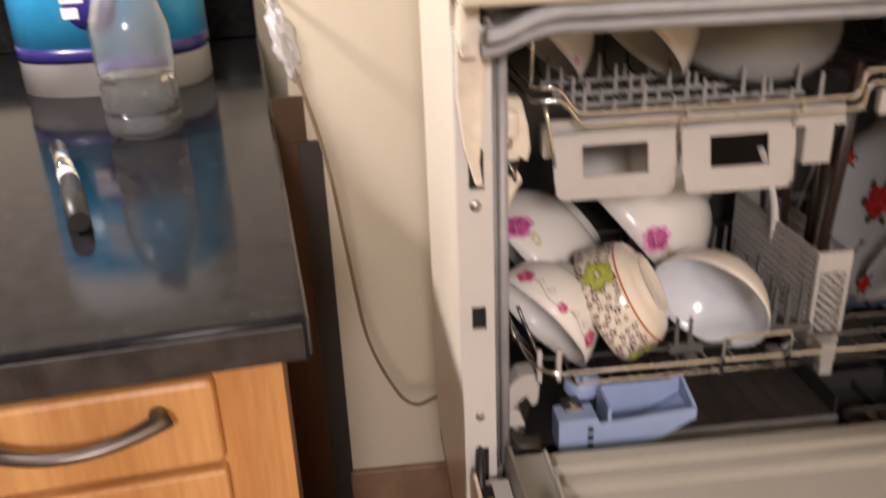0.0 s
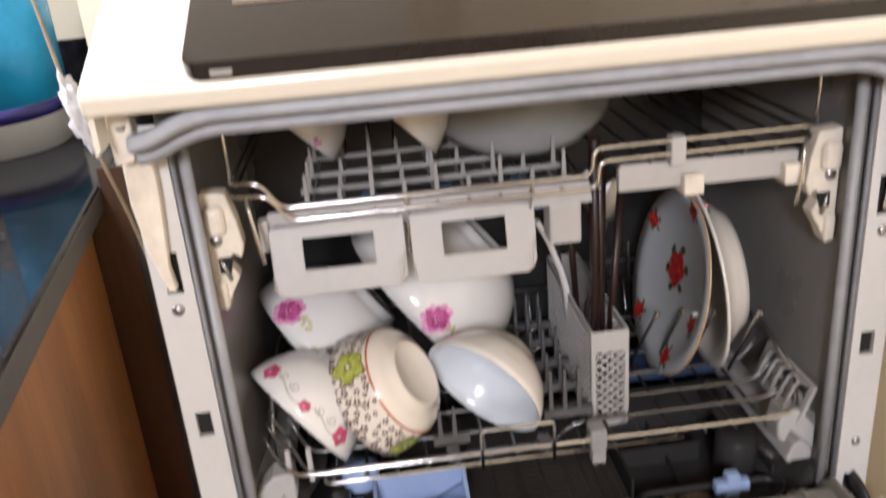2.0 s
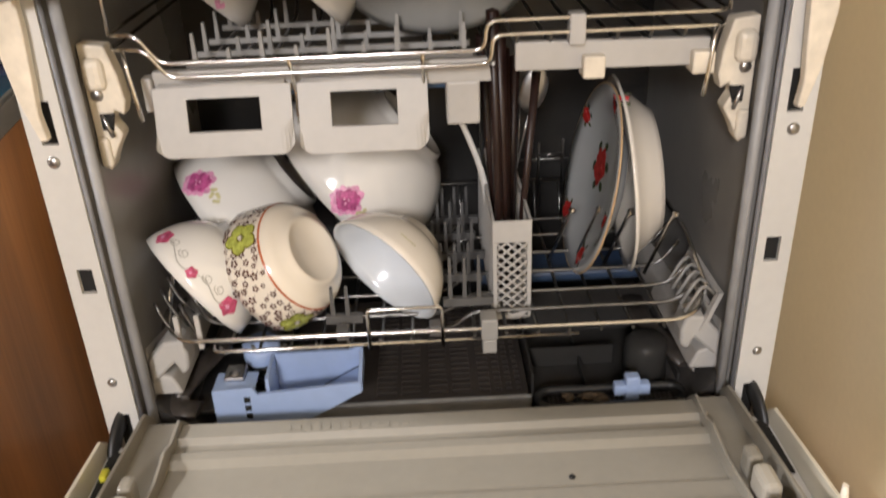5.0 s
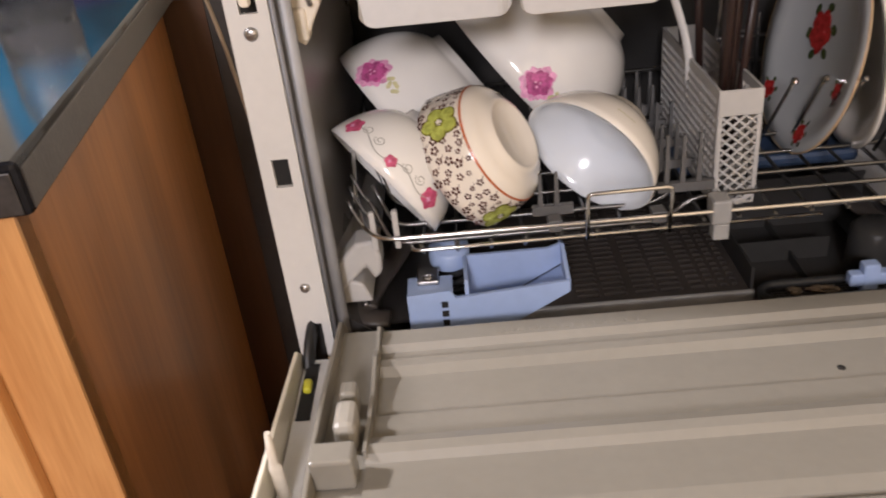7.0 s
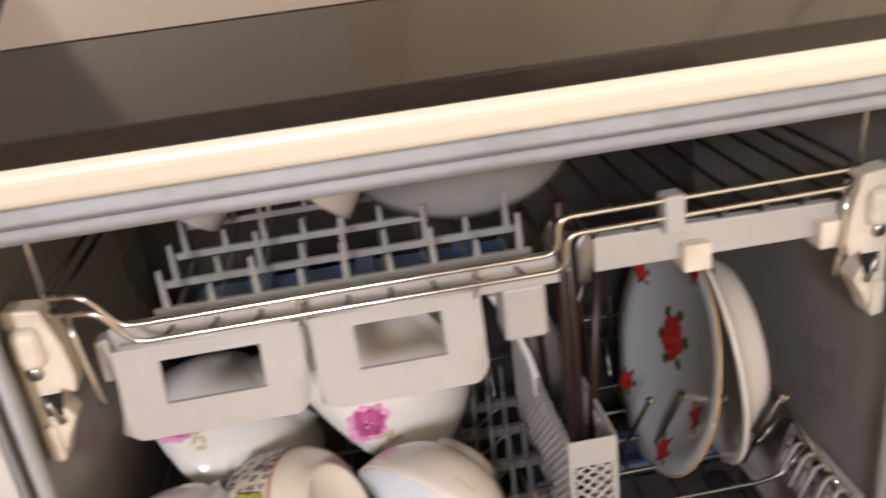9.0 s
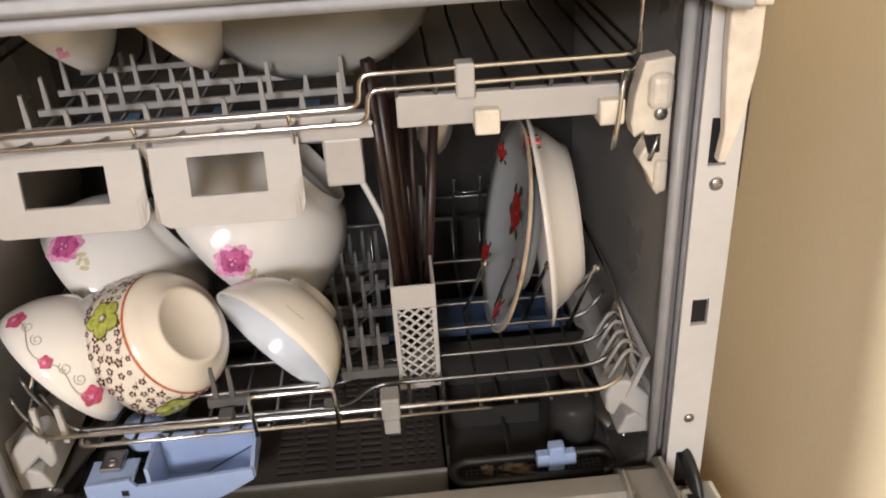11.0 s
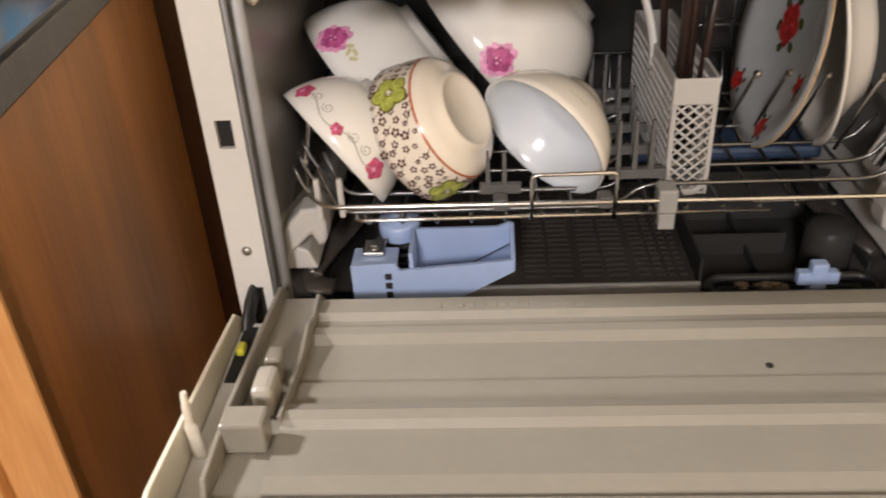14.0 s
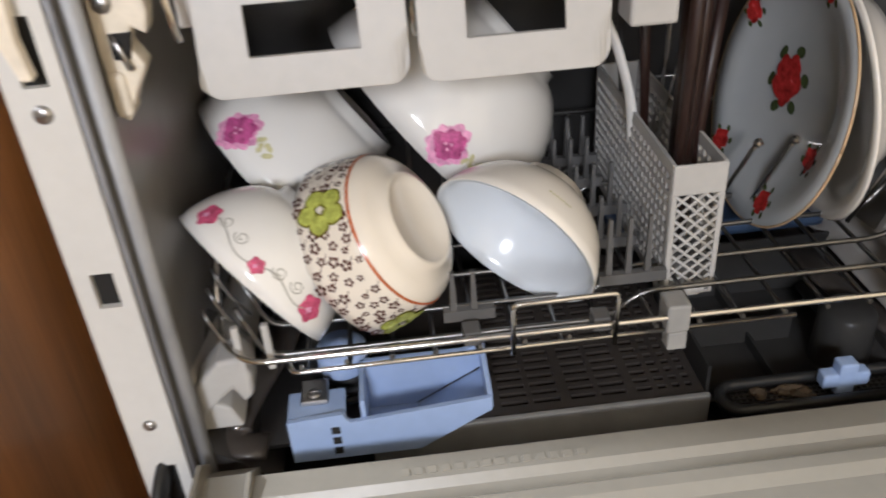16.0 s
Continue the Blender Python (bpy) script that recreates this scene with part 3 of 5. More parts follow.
# ledges under the rack rails, and floor corners coloured dark for the shade there
for s in (-1, 1):
    ledge_bm = prism([(s * 0.2315, 0.790), (s * 0.2315, 0.736), (s * 0.207, 0.736), (s * 0.213, 0.752), (s * 0.226, 0.758)], (0.026, 0.215), "y")
    part("rail_ledge", soften(ledge_bm, 0.002), LUGWHITE, washer, "off-white moulded ledge on the tub wall")
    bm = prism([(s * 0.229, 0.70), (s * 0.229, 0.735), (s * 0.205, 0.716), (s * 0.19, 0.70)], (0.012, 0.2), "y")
    part("floor_corner", bm, TUBSHADE, washer)
    elbow = fillet([(s * 0.196, 0.022, 0.722), (s * 0.216, 0.024, 0.724), (s * 0.217, 0.040, 0.726), (s * 0.203, 0.078, 0.729), (s * 0.190, 0.105, 0.733), (s * 0.188, 0.19, 0.734)], 0.014, 5)
    if s > 0:
        elbow = elbow[12:]
    corner_arm = part("corner_arm", sweep(elbow, 0.0105, sides=14, flat=0.36), ARMBLACK, washer, "brown-black moulded arm along the tub corner")
    screw(corner_arm, s * 0.2145, 0.034, 0.7292, r=0.003, turn=(0, 0, 0))

# filter plate with its slots
fx0, fx1, fy0, fy1, fz = -0.135, 0.077, 0.034, 0.20, 0.712
us, holes = [fx0], set()
for a, b in ((-0.0520, -0.0345), (-0.0310, -0.0140), (-0.0070, 0.0090), (0.0125, 0.0290), (0.0355, 0.0455), (0.0490, 0.0550), (0.0585, 0.0635), (0.0670, 0.0715)):
    us += [a, b]
us.append(fx1)
vs = [fy0]
y = fy0 + 0.008
j = 1
while y < fy1 - 0.012:
    vs += [y, y + 0.0040]
    for i in range(1, 16, 2):
        holes.add((i, j))
    y += 0.0078
    j += 2
vs.append(fy1)
grille = bmesh.new()
add_plate(grille, us, vs, holes, (fz - 0.003, fz), lambda u, v, w: (u, v, w))
# added black sheet that stands for the shade below the slots
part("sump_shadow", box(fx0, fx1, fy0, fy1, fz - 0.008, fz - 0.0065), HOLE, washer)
part("filter_plate", grille, FILTER, washer, "dark slotted filter plate")
part("filter_edge", box(fx0, fx1 + 0.002, 0.0295, 0.0335, fz - 0.024, fz + 0.0015, bevel=0.001), EDGEGREY, washer, "bright grey front edge")
# the black stadium-shaped strainer with its bright mesh
def stadium(x0, x1, y0, y1, z, n=10):
    r = (y1 - y0) / 2
    ends = []
    for cx, a0 in ((x1 - r, -90), (x0 + r, 90)):
        ends += [(cx + r * math.cos(radians(a0 + 180 * k / n)), (y0 + y1) / 2 + r * math.sin(radians(a0 + 180 * k / n)), z) for k in range(n + 1)]
    return ends + ends[:1]


strainer = part("strainer", sweep(stadium(0.083, 0.205, 0.013, 0.036, 0.7135), 0.0036, sides=8), BLACKPL, washer, "black strainer rim with a fine mesh")
part("strainer_bed", prism([(x, y) for x, y, z in stadium(0.084, 0.204, 0.014, 0.035, 0)[:-1]], (0.7065, 0.7085), "z"), BLACKPL, strainer)
mesh_bm = bmesh.new()
for k in range(27):
    x = 0.0925 + k * 0.0039
    add_box(mesh_bm, x, x + 0.0011, 0.0165, 0.0325, 0.7088, 0.7096)
for k in range(4):
    add_box(mesh_bm, 0.0925, 0.196, 0.0185 + k * 0.0036, 0.0195 + k * 0.0036, 0.7098, 0.7106)
part("strainer_mesh", mesh_bm, SHADEWIRE, strainer, "fine steel mesh")
scrap = part("scrap_box", box(0.080, 0.2055, 0.04, 0.15, 0.697, 0.699), FROST, washer, "smoky clear plastic scrap box")
for pane in ((0.0795, 0.0815, 0.04, 0.15, 0.6992, 0.728), (0.0822, 0.21, 0.149, 0.151, 0.6992, 0.745), (0.2035, 0.2055, 0.04, 0.1488, 0.6992, 0.722), (0.128, 0.130, 0.04, 0.148, 0.6992, 0.708), (0.084, 0.160, 0.092, 0.094, 0.6992, 0.718)):
    part("box_wall", box(*pane), FROST, scrap)
bits = bmesh.new()
for i in range(22):
    p = Vector((0.096 + random.random() * 0.050, 0.018 + random.random() * 0.013, 0.7113))
    r = 0.0015 + random.random() * 0.0025
    bmesh.ops.create_icosphere(bits, subdivisions=1, radius=r, matrix=Matrix.Translation(p) @ Matrix.Diagonal((1.5, 1, 0.7, 1)))
tagged(link("food_scraps", bits, FOOD), "brown food scraps caught in the scrap box", "scraps", kind="stuff")
lift = bmesh.new()
add_box(lift, 0.146, 0.176, 0.021, 0.030, 0.7150, 0.7255, bevel=0.0015)
add_box(lift, 0.155, 0.167, 0.0205, 0.0305, 0.709, 0.733, bevel=0.0015)
part("lift_tab", lift, BLUE, washer, "powder-blue cross-shaped lifting tab")
nozzle = lathe([(0, 0.0), (0.019, 0.0), (0.018, 0.038), (0.013, 0.043), (0, 0.043)], sides=24, shut=False)
bmesh.ops.transform(nozzle, matrix=pose(0.182, 0.066, 0.70), verts=nozzle.verts[:])
part("pump_housing", nozzle, FROST, washer)
part("metal_ramp", box(-0.204, -0.136, 0.030, 0.19, 0.7115, 0.7145), STEEL, washer, "grey steel plate beside the detergent tray")

# powder-blue detergent tray
det = part("detergent_tray", prism([(-0.176, 0.7205), (-0.100, 0.7205), (-0.0565, 0.745), (-0.0565, 0.7545), (-0.140, 0.7475), (-0.144, 0.7545), (-0.176, 0.7525)], (-0.006, -0.003), "y"), BLUE, washer, "powder-blue detergent tray")
det.matrix_basis = pose(-0.005, 0.021, -0.008)
part("tray_back", prism([(-0.130, 0.7225), (-0.100, 0.7225), (-0.0575, 0.747), (-0.0575, 0.7645), (-0.068, 0.7605), (-0.130, 0.7605)], (0.032, 0.035), "y"), BLUE, det)
part("tray_ledge", box(-0.176, -0.142, -0.0025, 0.02, 0.750, 0.7525, bevel=0.0008), BLUE, det)
part("tray_end", box(-0.133, -0.1302, -0.0028, 0.033, 0.7225, 0.7605), BLUE, det)
part("tray_end", box(-0.176, -0.173, -0.0028, 0.02, 0.7205, 0.7498), BLUE, det)
part("tray_end", prism([(-0.0028, 0.7545), (0.0318, 0.7645), (0.0318, 0.747), (-0.0028, 0.744)], (-0.0585, -0.0555), "x"), BLUE, det)
floor_bm = bmesh.new()
add_box(floor_bm, -0.1300, -0.0985, -0.0028, 0.0318, 0.7212, 0.7226)
part("tray_floor", floor_bm, BLUE, det)
part("tray_chute", prism([(-0.0983, 0.7212), (-0.057, 0.7445), (-0.057, 0.746), (-0.0983, 0.7226)], (-0.0028, 0.0318), "y"), BLUE, det)
pads = bmesh.new()
for z in (0.7245, 0.7325, 0.7405):
    add_box(pads, -0.1512, -0.1462, -0.0066, -0.0058, z, z + 0.005)
part("tray_slots", pads, HOLE, det)
part("tray_clip", box(-0.168, -0.152, 0.006, 0.026, 0.7528, 0.7565, bevel=0.001), STEEL, det)
screw(det, -0.160, 0.012, 0.7568, turn=(0, 0, 0))
knob = lathe([(0.016, 0), (0.016, 0.012), (0.013, 0.0145), (0.007, 0.0145), (0.006, 0.018), (0, 0.018), (0, 0)], sides=28, shut=False)
bmesh.ops.transform(knob, matrix=pose(-0.1435, 0.048, 0.750, 10), verts=knob.verts[:])
part("dial_cap", knob, BLUE, det)
coil = bmesh.new()
for k in range(5):
    add_sweep(coil, [(-0.143 + 0.0125 * math.cos(a), 0.05 + 0.0125 * math.sin(a), 0.7175 + k * 0.008) for a in (2 * math.pi * i / 16 for i in range(17))], 0.003, sides=6)
part("spring_boot", coil, BLACKPL, det, "black ribbed boot")

# folded-down door
door = part("lower_door", bmesh.new(), DOORIN, washer, "beige-grey inner face of the folded-down door")
profile = [(0.0, 0.712), (-0.010, 0.722), (-0.016, 0.729), (-0.034, 0.7305), (-0.038, 0.726), (-0.046, 0.7265), (-0.050, 0.730), (-0.058, 0.730), (-0.064, 0.7255), (-0.104, 0.7275), (-0.107, 0.7305), (-0.130, 0.7325), (-0.134, 0.738), (-0.143, 0.7415), (-0.150, 0.7405), (-0.154, 0.7365), (-0.192, 0.7405), (-0.202, 0.739), (-0.207, 0.730), (-0.205, 0.700), (0.0, 0.685)]
bm = prism(profile, (-0.200, 0.205), "x")
bm.to_mesh(door.data)
bm.free()
door.data.materials.append(DOORIN)
door.matrix_basis = pose(0, 0.003, 0.006)
for s in (-1, 1):
    rim = prism([(0.004, 0.722), (-0.012, 0.738), (-0.05, 0.742), (-0.10, 0.7475), (-0.150, 0.752), (-0.203, 0.7505), (-0.207, 0.742), (-0.205, 0.70), (0.004, 0.69)], tuple(sorted((s * 0.2295, s * 0.2265))), "x")
    part("door_rim", soften(rim, 0.0008), DOORIN, door)
    ramp = prism([(0.003, 0.716), (-0.012, 0.7275), (-0.205, 0.7375), (-0.205, 0.70), (0.003, 0.69)], tuple(sorted((s * 0.2265, s * 0.1998))), "x")
    part("door_gutter", ramp, DOORIN, door)
    part("inner_rib", soften(prism([(-0.006, 0.724), (-0.02, 0.737), (-0.045, 0.7355), (-0.06, 0.741), (-0.09, 0.7375), (-0.13, 0.742), (-0.152, 0.745), (-0.152, 0.73), (-0.006, 0.715)], tuple(sorted((s * 0.201, s * 0.1985))), "x"), 0.0006), DOORIN, door)
    part("latch_peg", box(min(s * 0.205, s * 0.218), max(s * 0.205, s * 0.218), -0.142, -0.117, 0.733, 0.755, bevel=0.004), IVORYPEG, door, "pale latch peg")
    part("latch_peg", box(min(s * 0.207, s * 0.2175), max(s * 0.207, s * 0.2175), -0.110, -0.095, 0.731, 0.7515, bevel=0.003), DOORIN, door)
    part("latch_block", box(min(s * 0.2275, s * 0.203), max(s * 0.2275, s * 0.203), -0.172, -0.155, 0.736, 0.757, bevel=0.002), DOORIN, door)
    outer = prism([(-0.006, 0.705), (-0.03, 0.728), (-0.10, 0.7345), (-0.203, 0.742), (-0.221, 0.738), (-0.221, 0.70), (-0.006, 0.68)], tuple(sorted((s * 0.2575, s * 0.2605))), "x")
    part("door_edge", soften(outer, 0.0008), SHELL, door, "cream outer door edge")
    part("edge_channel", box(min(s * 0.2305, s * 0.2565), max(s * 0.2305, s * 0.2565), -0.205, -0.02, 0.692, 0.712), FLANGE, door)
    # thin black sheet in place of the shade in the hinge channel
    part("hinge_pocket_shade", box(min(s * 0.2450, s * 0.2545), max(s * 0.2450, s * 0.2545), -0.085, -0.026, 0.7125, 0.7133), HOLE, door)
    part("edge_pin", sweep(fillet([(s * 0.251, -0.150, 0.712), (s * 0.252, -0.151, 0.742), (s * 0.2525, -0.148, 0.760)], 0.01), [0.0028, 0.0028, 0.0028, 0.0028, 0.0028, 0.0026, 0.0018], sides=10, flat=1.4), IVORY, door, "ivory stop pin")
    screw(door, s * 0.243, -0.188, 0.7125, turn=(0, 0, 0))
part("door_front_lip", box(-0.2605, 0.2605, -0.222, -0.206, 0.690, 0.741, bevel=0.003), DOORIN, door, "beige front lip")
part("door_front_panel", box(-0.21, 0.2605, -0.238, -0.2225, 0.712, 0.738, bevel=0.003), BLACKPL, door, "black glossy outer face of the door")
for k in range(14):
    part("embossed_bar", box(-0.118 + k * 0.0075, -0.113 + k * 0.0075, -0.0305, -0.0255, 0.7300, 0.7306), DOORIN, door)
part("drain_spot", lathe([(0.0024, 0), (0.0024, 0.0006), (0, 0.0006), (0, 0)], sides=10, shut=False), HOLE, door).matrix_basis = pose(0.091, -0.093, 0.7271)
part("yellow_tag", box(-0.2525, -0.2465, -0.060, -0.049, 0.7135, 0.7195, bevel=0.002), YELLOW, door, "yellow-green tag in the hinge channel")

# raised lid with the dark panel
lid = part("upper_door", bmesh.new(), SHELL, washer, "cream upper door with a sloping top")
slope = [(-0.056, 1.0955), (-0.060, 1.108), (-0.055, 1.113), (0.085, 1.180), (0.105, 1.189), (0.128, 1.1935), (0.290, 1.172), (0.290, 1.100), (0.02, 1.0955)]
bm = prism(slope, (-HALF - 0.0005, HALF + 0.0005), "x")
soften(bm, 0.0035, 3, 20)
bm.to_mesh(lid.data)
bm.free()
lid.data.materials.append(SHELL)
tilt = math.degrees(math.atan2(0.067, 0.140))
on_lid = pose(0.002, -0.055, 1.113, tilt)


def lid_panel(name, x0, x1, a0, a1, h0, h1, rnd, mat, parent, label=""):
    bm = box(x0, x1, a0, a1, h0, h1)
    bmesh.ops.bevel(bm, geom=[e for e in bm.edges if abs(e.verts[0].co.z - e.verts[1].co.z) > 1e-4], offset=rnd, segments=6, profile=0.5, affect="EDGES")
    soften(bm, 0.0012, 2, 60)
    bmesh.ops.transform(bm, matrix=on_lid, verts=bm.verts[:])
    return part(name, bm, mat, parent, label)


panel = lid_panel("control_panel", -0.2065, 0.2105, -0.003, 0.146, -0.002, 0.0105, 0.009, GLASSBLACK, lid, "smoked black control panel")
lid_panel("display_window", -0.181, 0.181, 0.053, 0.112, 0.0107, 0.0111, 0.001, WINDOWTAUPE, panel, "taupe display window")
lid_panel("maker_mark", -0.192, -0.180, -0.0036, -0.0031, 0.002, 0.006, 0.0001, RACKPLASTIC, panel)
sticker = lid_panel("warning_sticker", 0.075, 0.208, 0.160, 0.176, 0.0045, 0.0049, 0.001, STICKER, lid, "printed warning sticker")
random.seed(9)
for row in range(2):
    x = 0.078
    while x < 0.203:
        wide = random.uniform(0.004, 0.011)
        line = box(x, min(x + wide, 0.206), 0.1625 + 0.006 * row, 0.1662 + 0.006 * row, 0.0051, 0.0053, matrix=on_lid)
        part("text_bar", line, PRINT_DARK, sticker)
        x += wide + 0.0025
for s in (-1, 1):
    bm = prism([(s * 0.2475, 1.092), (s * 0.2615, 1.092), (s * 0.2625, 1.078), (s * 0.2595, 1.060), (s * 0.2500, 1.061), (s * 0.2475, 1.072)], (-0.024, -0.010), "y")
    part("lid_clip", soften(bm, 0.0012), IVORY, lid, "white hinge clip")
    part("lid_cheek", prism([(s * 0.2600, 1.0955), (s * 0.2634, 1.0955), (s * 0.2634, 1.072), (s * 0.2600, 1.076)], (-0.048, -0.028), "y"), SHELL, lid)
    screw(lid, s * 0.247, -0.047, 1.0878, turn=(180, 0, 0), r=0.003)
def moulding(name, profile, path, mat, parent, label=""):
    """A rubber strip: a closed (y, z) profile carried along (x, z) points."""
    bm = bmesh.new()
    rows = [[bm.verts.new((x, y, z + dz)) for y, dz in profile] for x, z in path]
    n = len(profile)
    for a, c in zip(rows, rows[1:]):
        for k in range(n):
            bm.faces.new((a[k], a[(k + 1) % n], c[(k + 1) % n], c[k])).smooth = True
    bm.faces.new(rows[0])
    bm.faces.new(rows[-1][::-1])
    bmesh.ops.recalc_face_normals(bm, faces=bm.faces[:])
    soften(bm, 0.0012, 2, 45)
    return part(name, bm, mat, parent, label)


bend = [(p.x, p.z) for p in fillet([(-0.2465, 0, -0.0135), (-0.236, 0, -0.0125), (-0.208, 0, 0.0), (0.208, 0, 0.0), (0.236, 0, -0.0125), (0.2465, 0, -0.0135)], 0.016, 6)]
gasket = moulding("gasket", [(-0.044, 1.0945), (-0.046, 1.087), (-0.040, 1.0835), (-0.034, 1.0825), (-0.034, 1.0945)], bend, RUBBER, washer, "blue-grey rubber gasket under the lid")
moulding("gasket_groove", [(-0.0345, 1.0935), (-0.0355, 1.0835), (-0.030, 1.081), (-0.025, 1.0935)], bend, SEAL, gasket)
moulding("gasket_lip", [(-0.031, 1.0825), (-0.0325, 1.077), (-0.029, 1.0735), (-0.020, 1.0725), (-0.012, 1.074), (-0.012, 1.0825)], bend, RUBBER, gasket)
part("opening_head", box(-0.237, 0.237, -0.011, 0.012, 1.074, 1.0945), TUB, washer)


# ---- racks ----
def wires(parent, name, runs, r=0.0019, mat=CHROME, corner=0.012, label=""):
    for run in runs:
        part(name, sweep(fillet(run, corner, 4), r, sides=8), mat, parent, label)


upper = thing("upper_rack", "chromed wire upper rack with grey plastic tine combs", "dish rack")
upper.matrix_basis = pose(0, 0.010, -0.003)
for dz, dx in ((0.0, 0.0), (-0.0095, 0.004)):
    wires(upper, "front_wire", [[(-0.205, 0.24, 1.031 + dz), (-0.205, 0.012, 1.031 + dz), (-0.186 + dx, 0.008, 1.031 + dz), (-0.1725 + dx, 0.008, 1.0115 + dz), (0.042 + dx, 0.008, 1.0115 + dz), (0.0435 + dx, 0.008, 1.0305 + dz), (0.2, 0.010, 1.0305 + dz), (0.206, 0.02, 1.0305 + dz), (0.206, 0.24, 1.031 + dz)]], r=0.0015, corner=0.007)
wires(upper, "back_wire", [[(-0.205, 0.24, 1.03), (0.206, 0.24, 1.03)]])
for i in range(10):
    x = -0.155 + i * 0.0225
    wires(upper, "floor_wire", [[(x, 0.008, 1.002), (x, 0.03, 0.9965), (x, 0.225, 0.9965), (x, 0.24, 1.03)]], r=0.0013, mat=SHADEWIRE)
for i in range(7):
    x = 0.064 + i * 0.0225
    wires(upper, "floor_wire", [[(x, 0.010, 1.021), (x, 0.016, 1.012), (x, 0.225, 1.012), (x, 0.24, 1.03)]], r=0.0013, mat=SHADEWIRE)
for s, x in ((-1, -0.2045), (1, 0.2055)):
    wires(upper, "corner_upright", [[(x, 0.014, 1.03), (x, 0.012, 1.085)]], r=0.0014)
    wires(upper, "hanger_wire", [[(s * 0.196, 0.009, 1.021), (s * 0.193, 0.004, 1.0), (s * 0.1895, 0.002, 0.975)]], r=0.0016)
part("front_bar", soften(box(-0.187, 0.05, 0.030, 0.038, 0.984, 1.0005), 0.001), RACKPLASTIC, upper, "light grey plastic front bar")
part("front_bar", soften(prism([(0.063, 0.9945), (0.195, 0.9935), (0.195, 1.012), (0.063, 1.014)], (0.014, 0.021), "y"), 0.001), RACKPLASTIC, upper)
for x in (0.108, 0.182):
    part("bar_clip", box(x, x + 0.015, 0.006, 0.0235, 0.989, 1.0045, bevel=0.0015), IVORY, upper)
part("bar_clip", box(-0.1935, -0.1865, 0.024, 0.036, 0.974, 0.998, bevel=0.0015), RACKPLASTIC, upper)
part("bar_clip", box(0.016, 0.040, 0.030, 0.053, 0.953, 0.985, bevel=0.002), RACKPLASTIC, upper)
part("wire_clip", box(0.098, 0.109, 0.006, 0.018, 1.012, 1.033, bevel=0.0015), RACKPLASTIC, upper)
for row, y in enumerate((0.040, 0.075, 0.115, 0.165)):
    comb = bmesh.new()
    add_box(comb, -0.165, 0.036, y, y + 0.003, 0.9985, 1.0025)
    for k in range(9):
        x = -0.158 + k * 0.0235
        h = 0.010 if k % 2 else 0.021
        add_prism(comb, [(x - 0.0018, 1.0025), (x + 0.0018, 1.0025), (x + 0.0010, 1.0025 + h), (x - 0.0010, 1.0025 + h)], (y + 0.0002, y + 0.0028), "y")
    part("tine_comb", comb, SMOKEGREY, upper, "grey plastic comb of tines")
spray = box(-0.155, 0.035, 0.050, 0.105, 0.974, 0.984, bevel=0.004)
part("spray_arm", spray, SPRAYBLUE, upper, "blue spray arm under the rack")
for x in (-0.12, -0.06, 0.0):
    part("arm_rib", box(x, x + 0.012, 0.052, 0.103, 0.9842, 0.9875, bevel=0.001), SPRAYBLUE, upper)


def flap(x0, x1, z0, z1, hole, label):
    ob = thing("rack_flap", label, "rack flap", group="hanging rack flaps")
    bm = bmesh.new()
    us = [x0, hole[0], hole[1], x1]
    vs = [z0, hole[2], hole[3], z1]
    add_plate(bm, us, vs, {(1, 1)}, (0.0, 0.0028), lambda u, v, w: (u, w + 0.033 - (z1 - v) * 0.24, v))
    corner = [e for e in bm.edges if abs(e.verts[0].co.y - e.verts[1].co.y) > 0.002 and e.verts[0].co.z < z0 + 0.001 and (abs(e.verts[0].co.x - x0) < 0.001 or abs(e.verts[0].co.x - x1) < 0.001)]
    bmesh.ops.bevel(bm, geom=corner, offset=0.009, segments=5, profile=0.5, affect="EDGES")
    soften(bm, 0.0007, 2, 60)
    part("leaf", bm, RACKPLASTIC, ob)
    part("hinge_pin", sweep([(x0 + 0.004, 0.0355, z1), (x1 - 0.004, 0.0355, z1)], 0.0024), RACKPLASTIC, ob)
    return ob


flap(-0.1865, -0.0915, 0.9405, 0.988, (-0.164, -0.1135, 0.9575, 0.980), "light grey hinged rack flap with a rectangular hole")
flap(-0.0870, 0.003, 0.9395, 0.988, (-0.0645, -0.0185, 0.9575, 0.981), "light grey hinged flap with a wider rectangular hole")
wires(upper, "flap_wire", [[(-0.0885, 0.009, 1.0115), (-0.0885, 0.026, 0.985), (-0.088, 0.022, 0.962)], [(0.0005, 0.009, 1.0115), (0.0005, 0.026, 0.985), (0.0005, 0.022, 0.962)]], r=0.0014)

lower = thing("lower_rack", "chromed wire lower rack holding bowls and plates", "dish rack")
LZ = 0.797
wires(lower, "front_wire", [[(-0.212, 0.06, LZ + 0.012), (-0.206, 0.02, LZ + 0.006), (-0.192, 0.0055, LZ + 0.002), (0.190, 0.0065, LZ), (0.206, 0.014, LZ + 0.004), (0.216, 0.04, LZ + 0.012)]], r=0.0017)
wires(lower, "under_wire", [[(-0.173, 0.02, LZ - 0.012), (-0.171, 0.010, LZ - 0.0115), (0.112, 0.0105, LZ - 0.0105)], [(0.10, 0.012, LZ - 0.004), (0.155, 0.012, LZ - 0.004)]], r=0.0014)
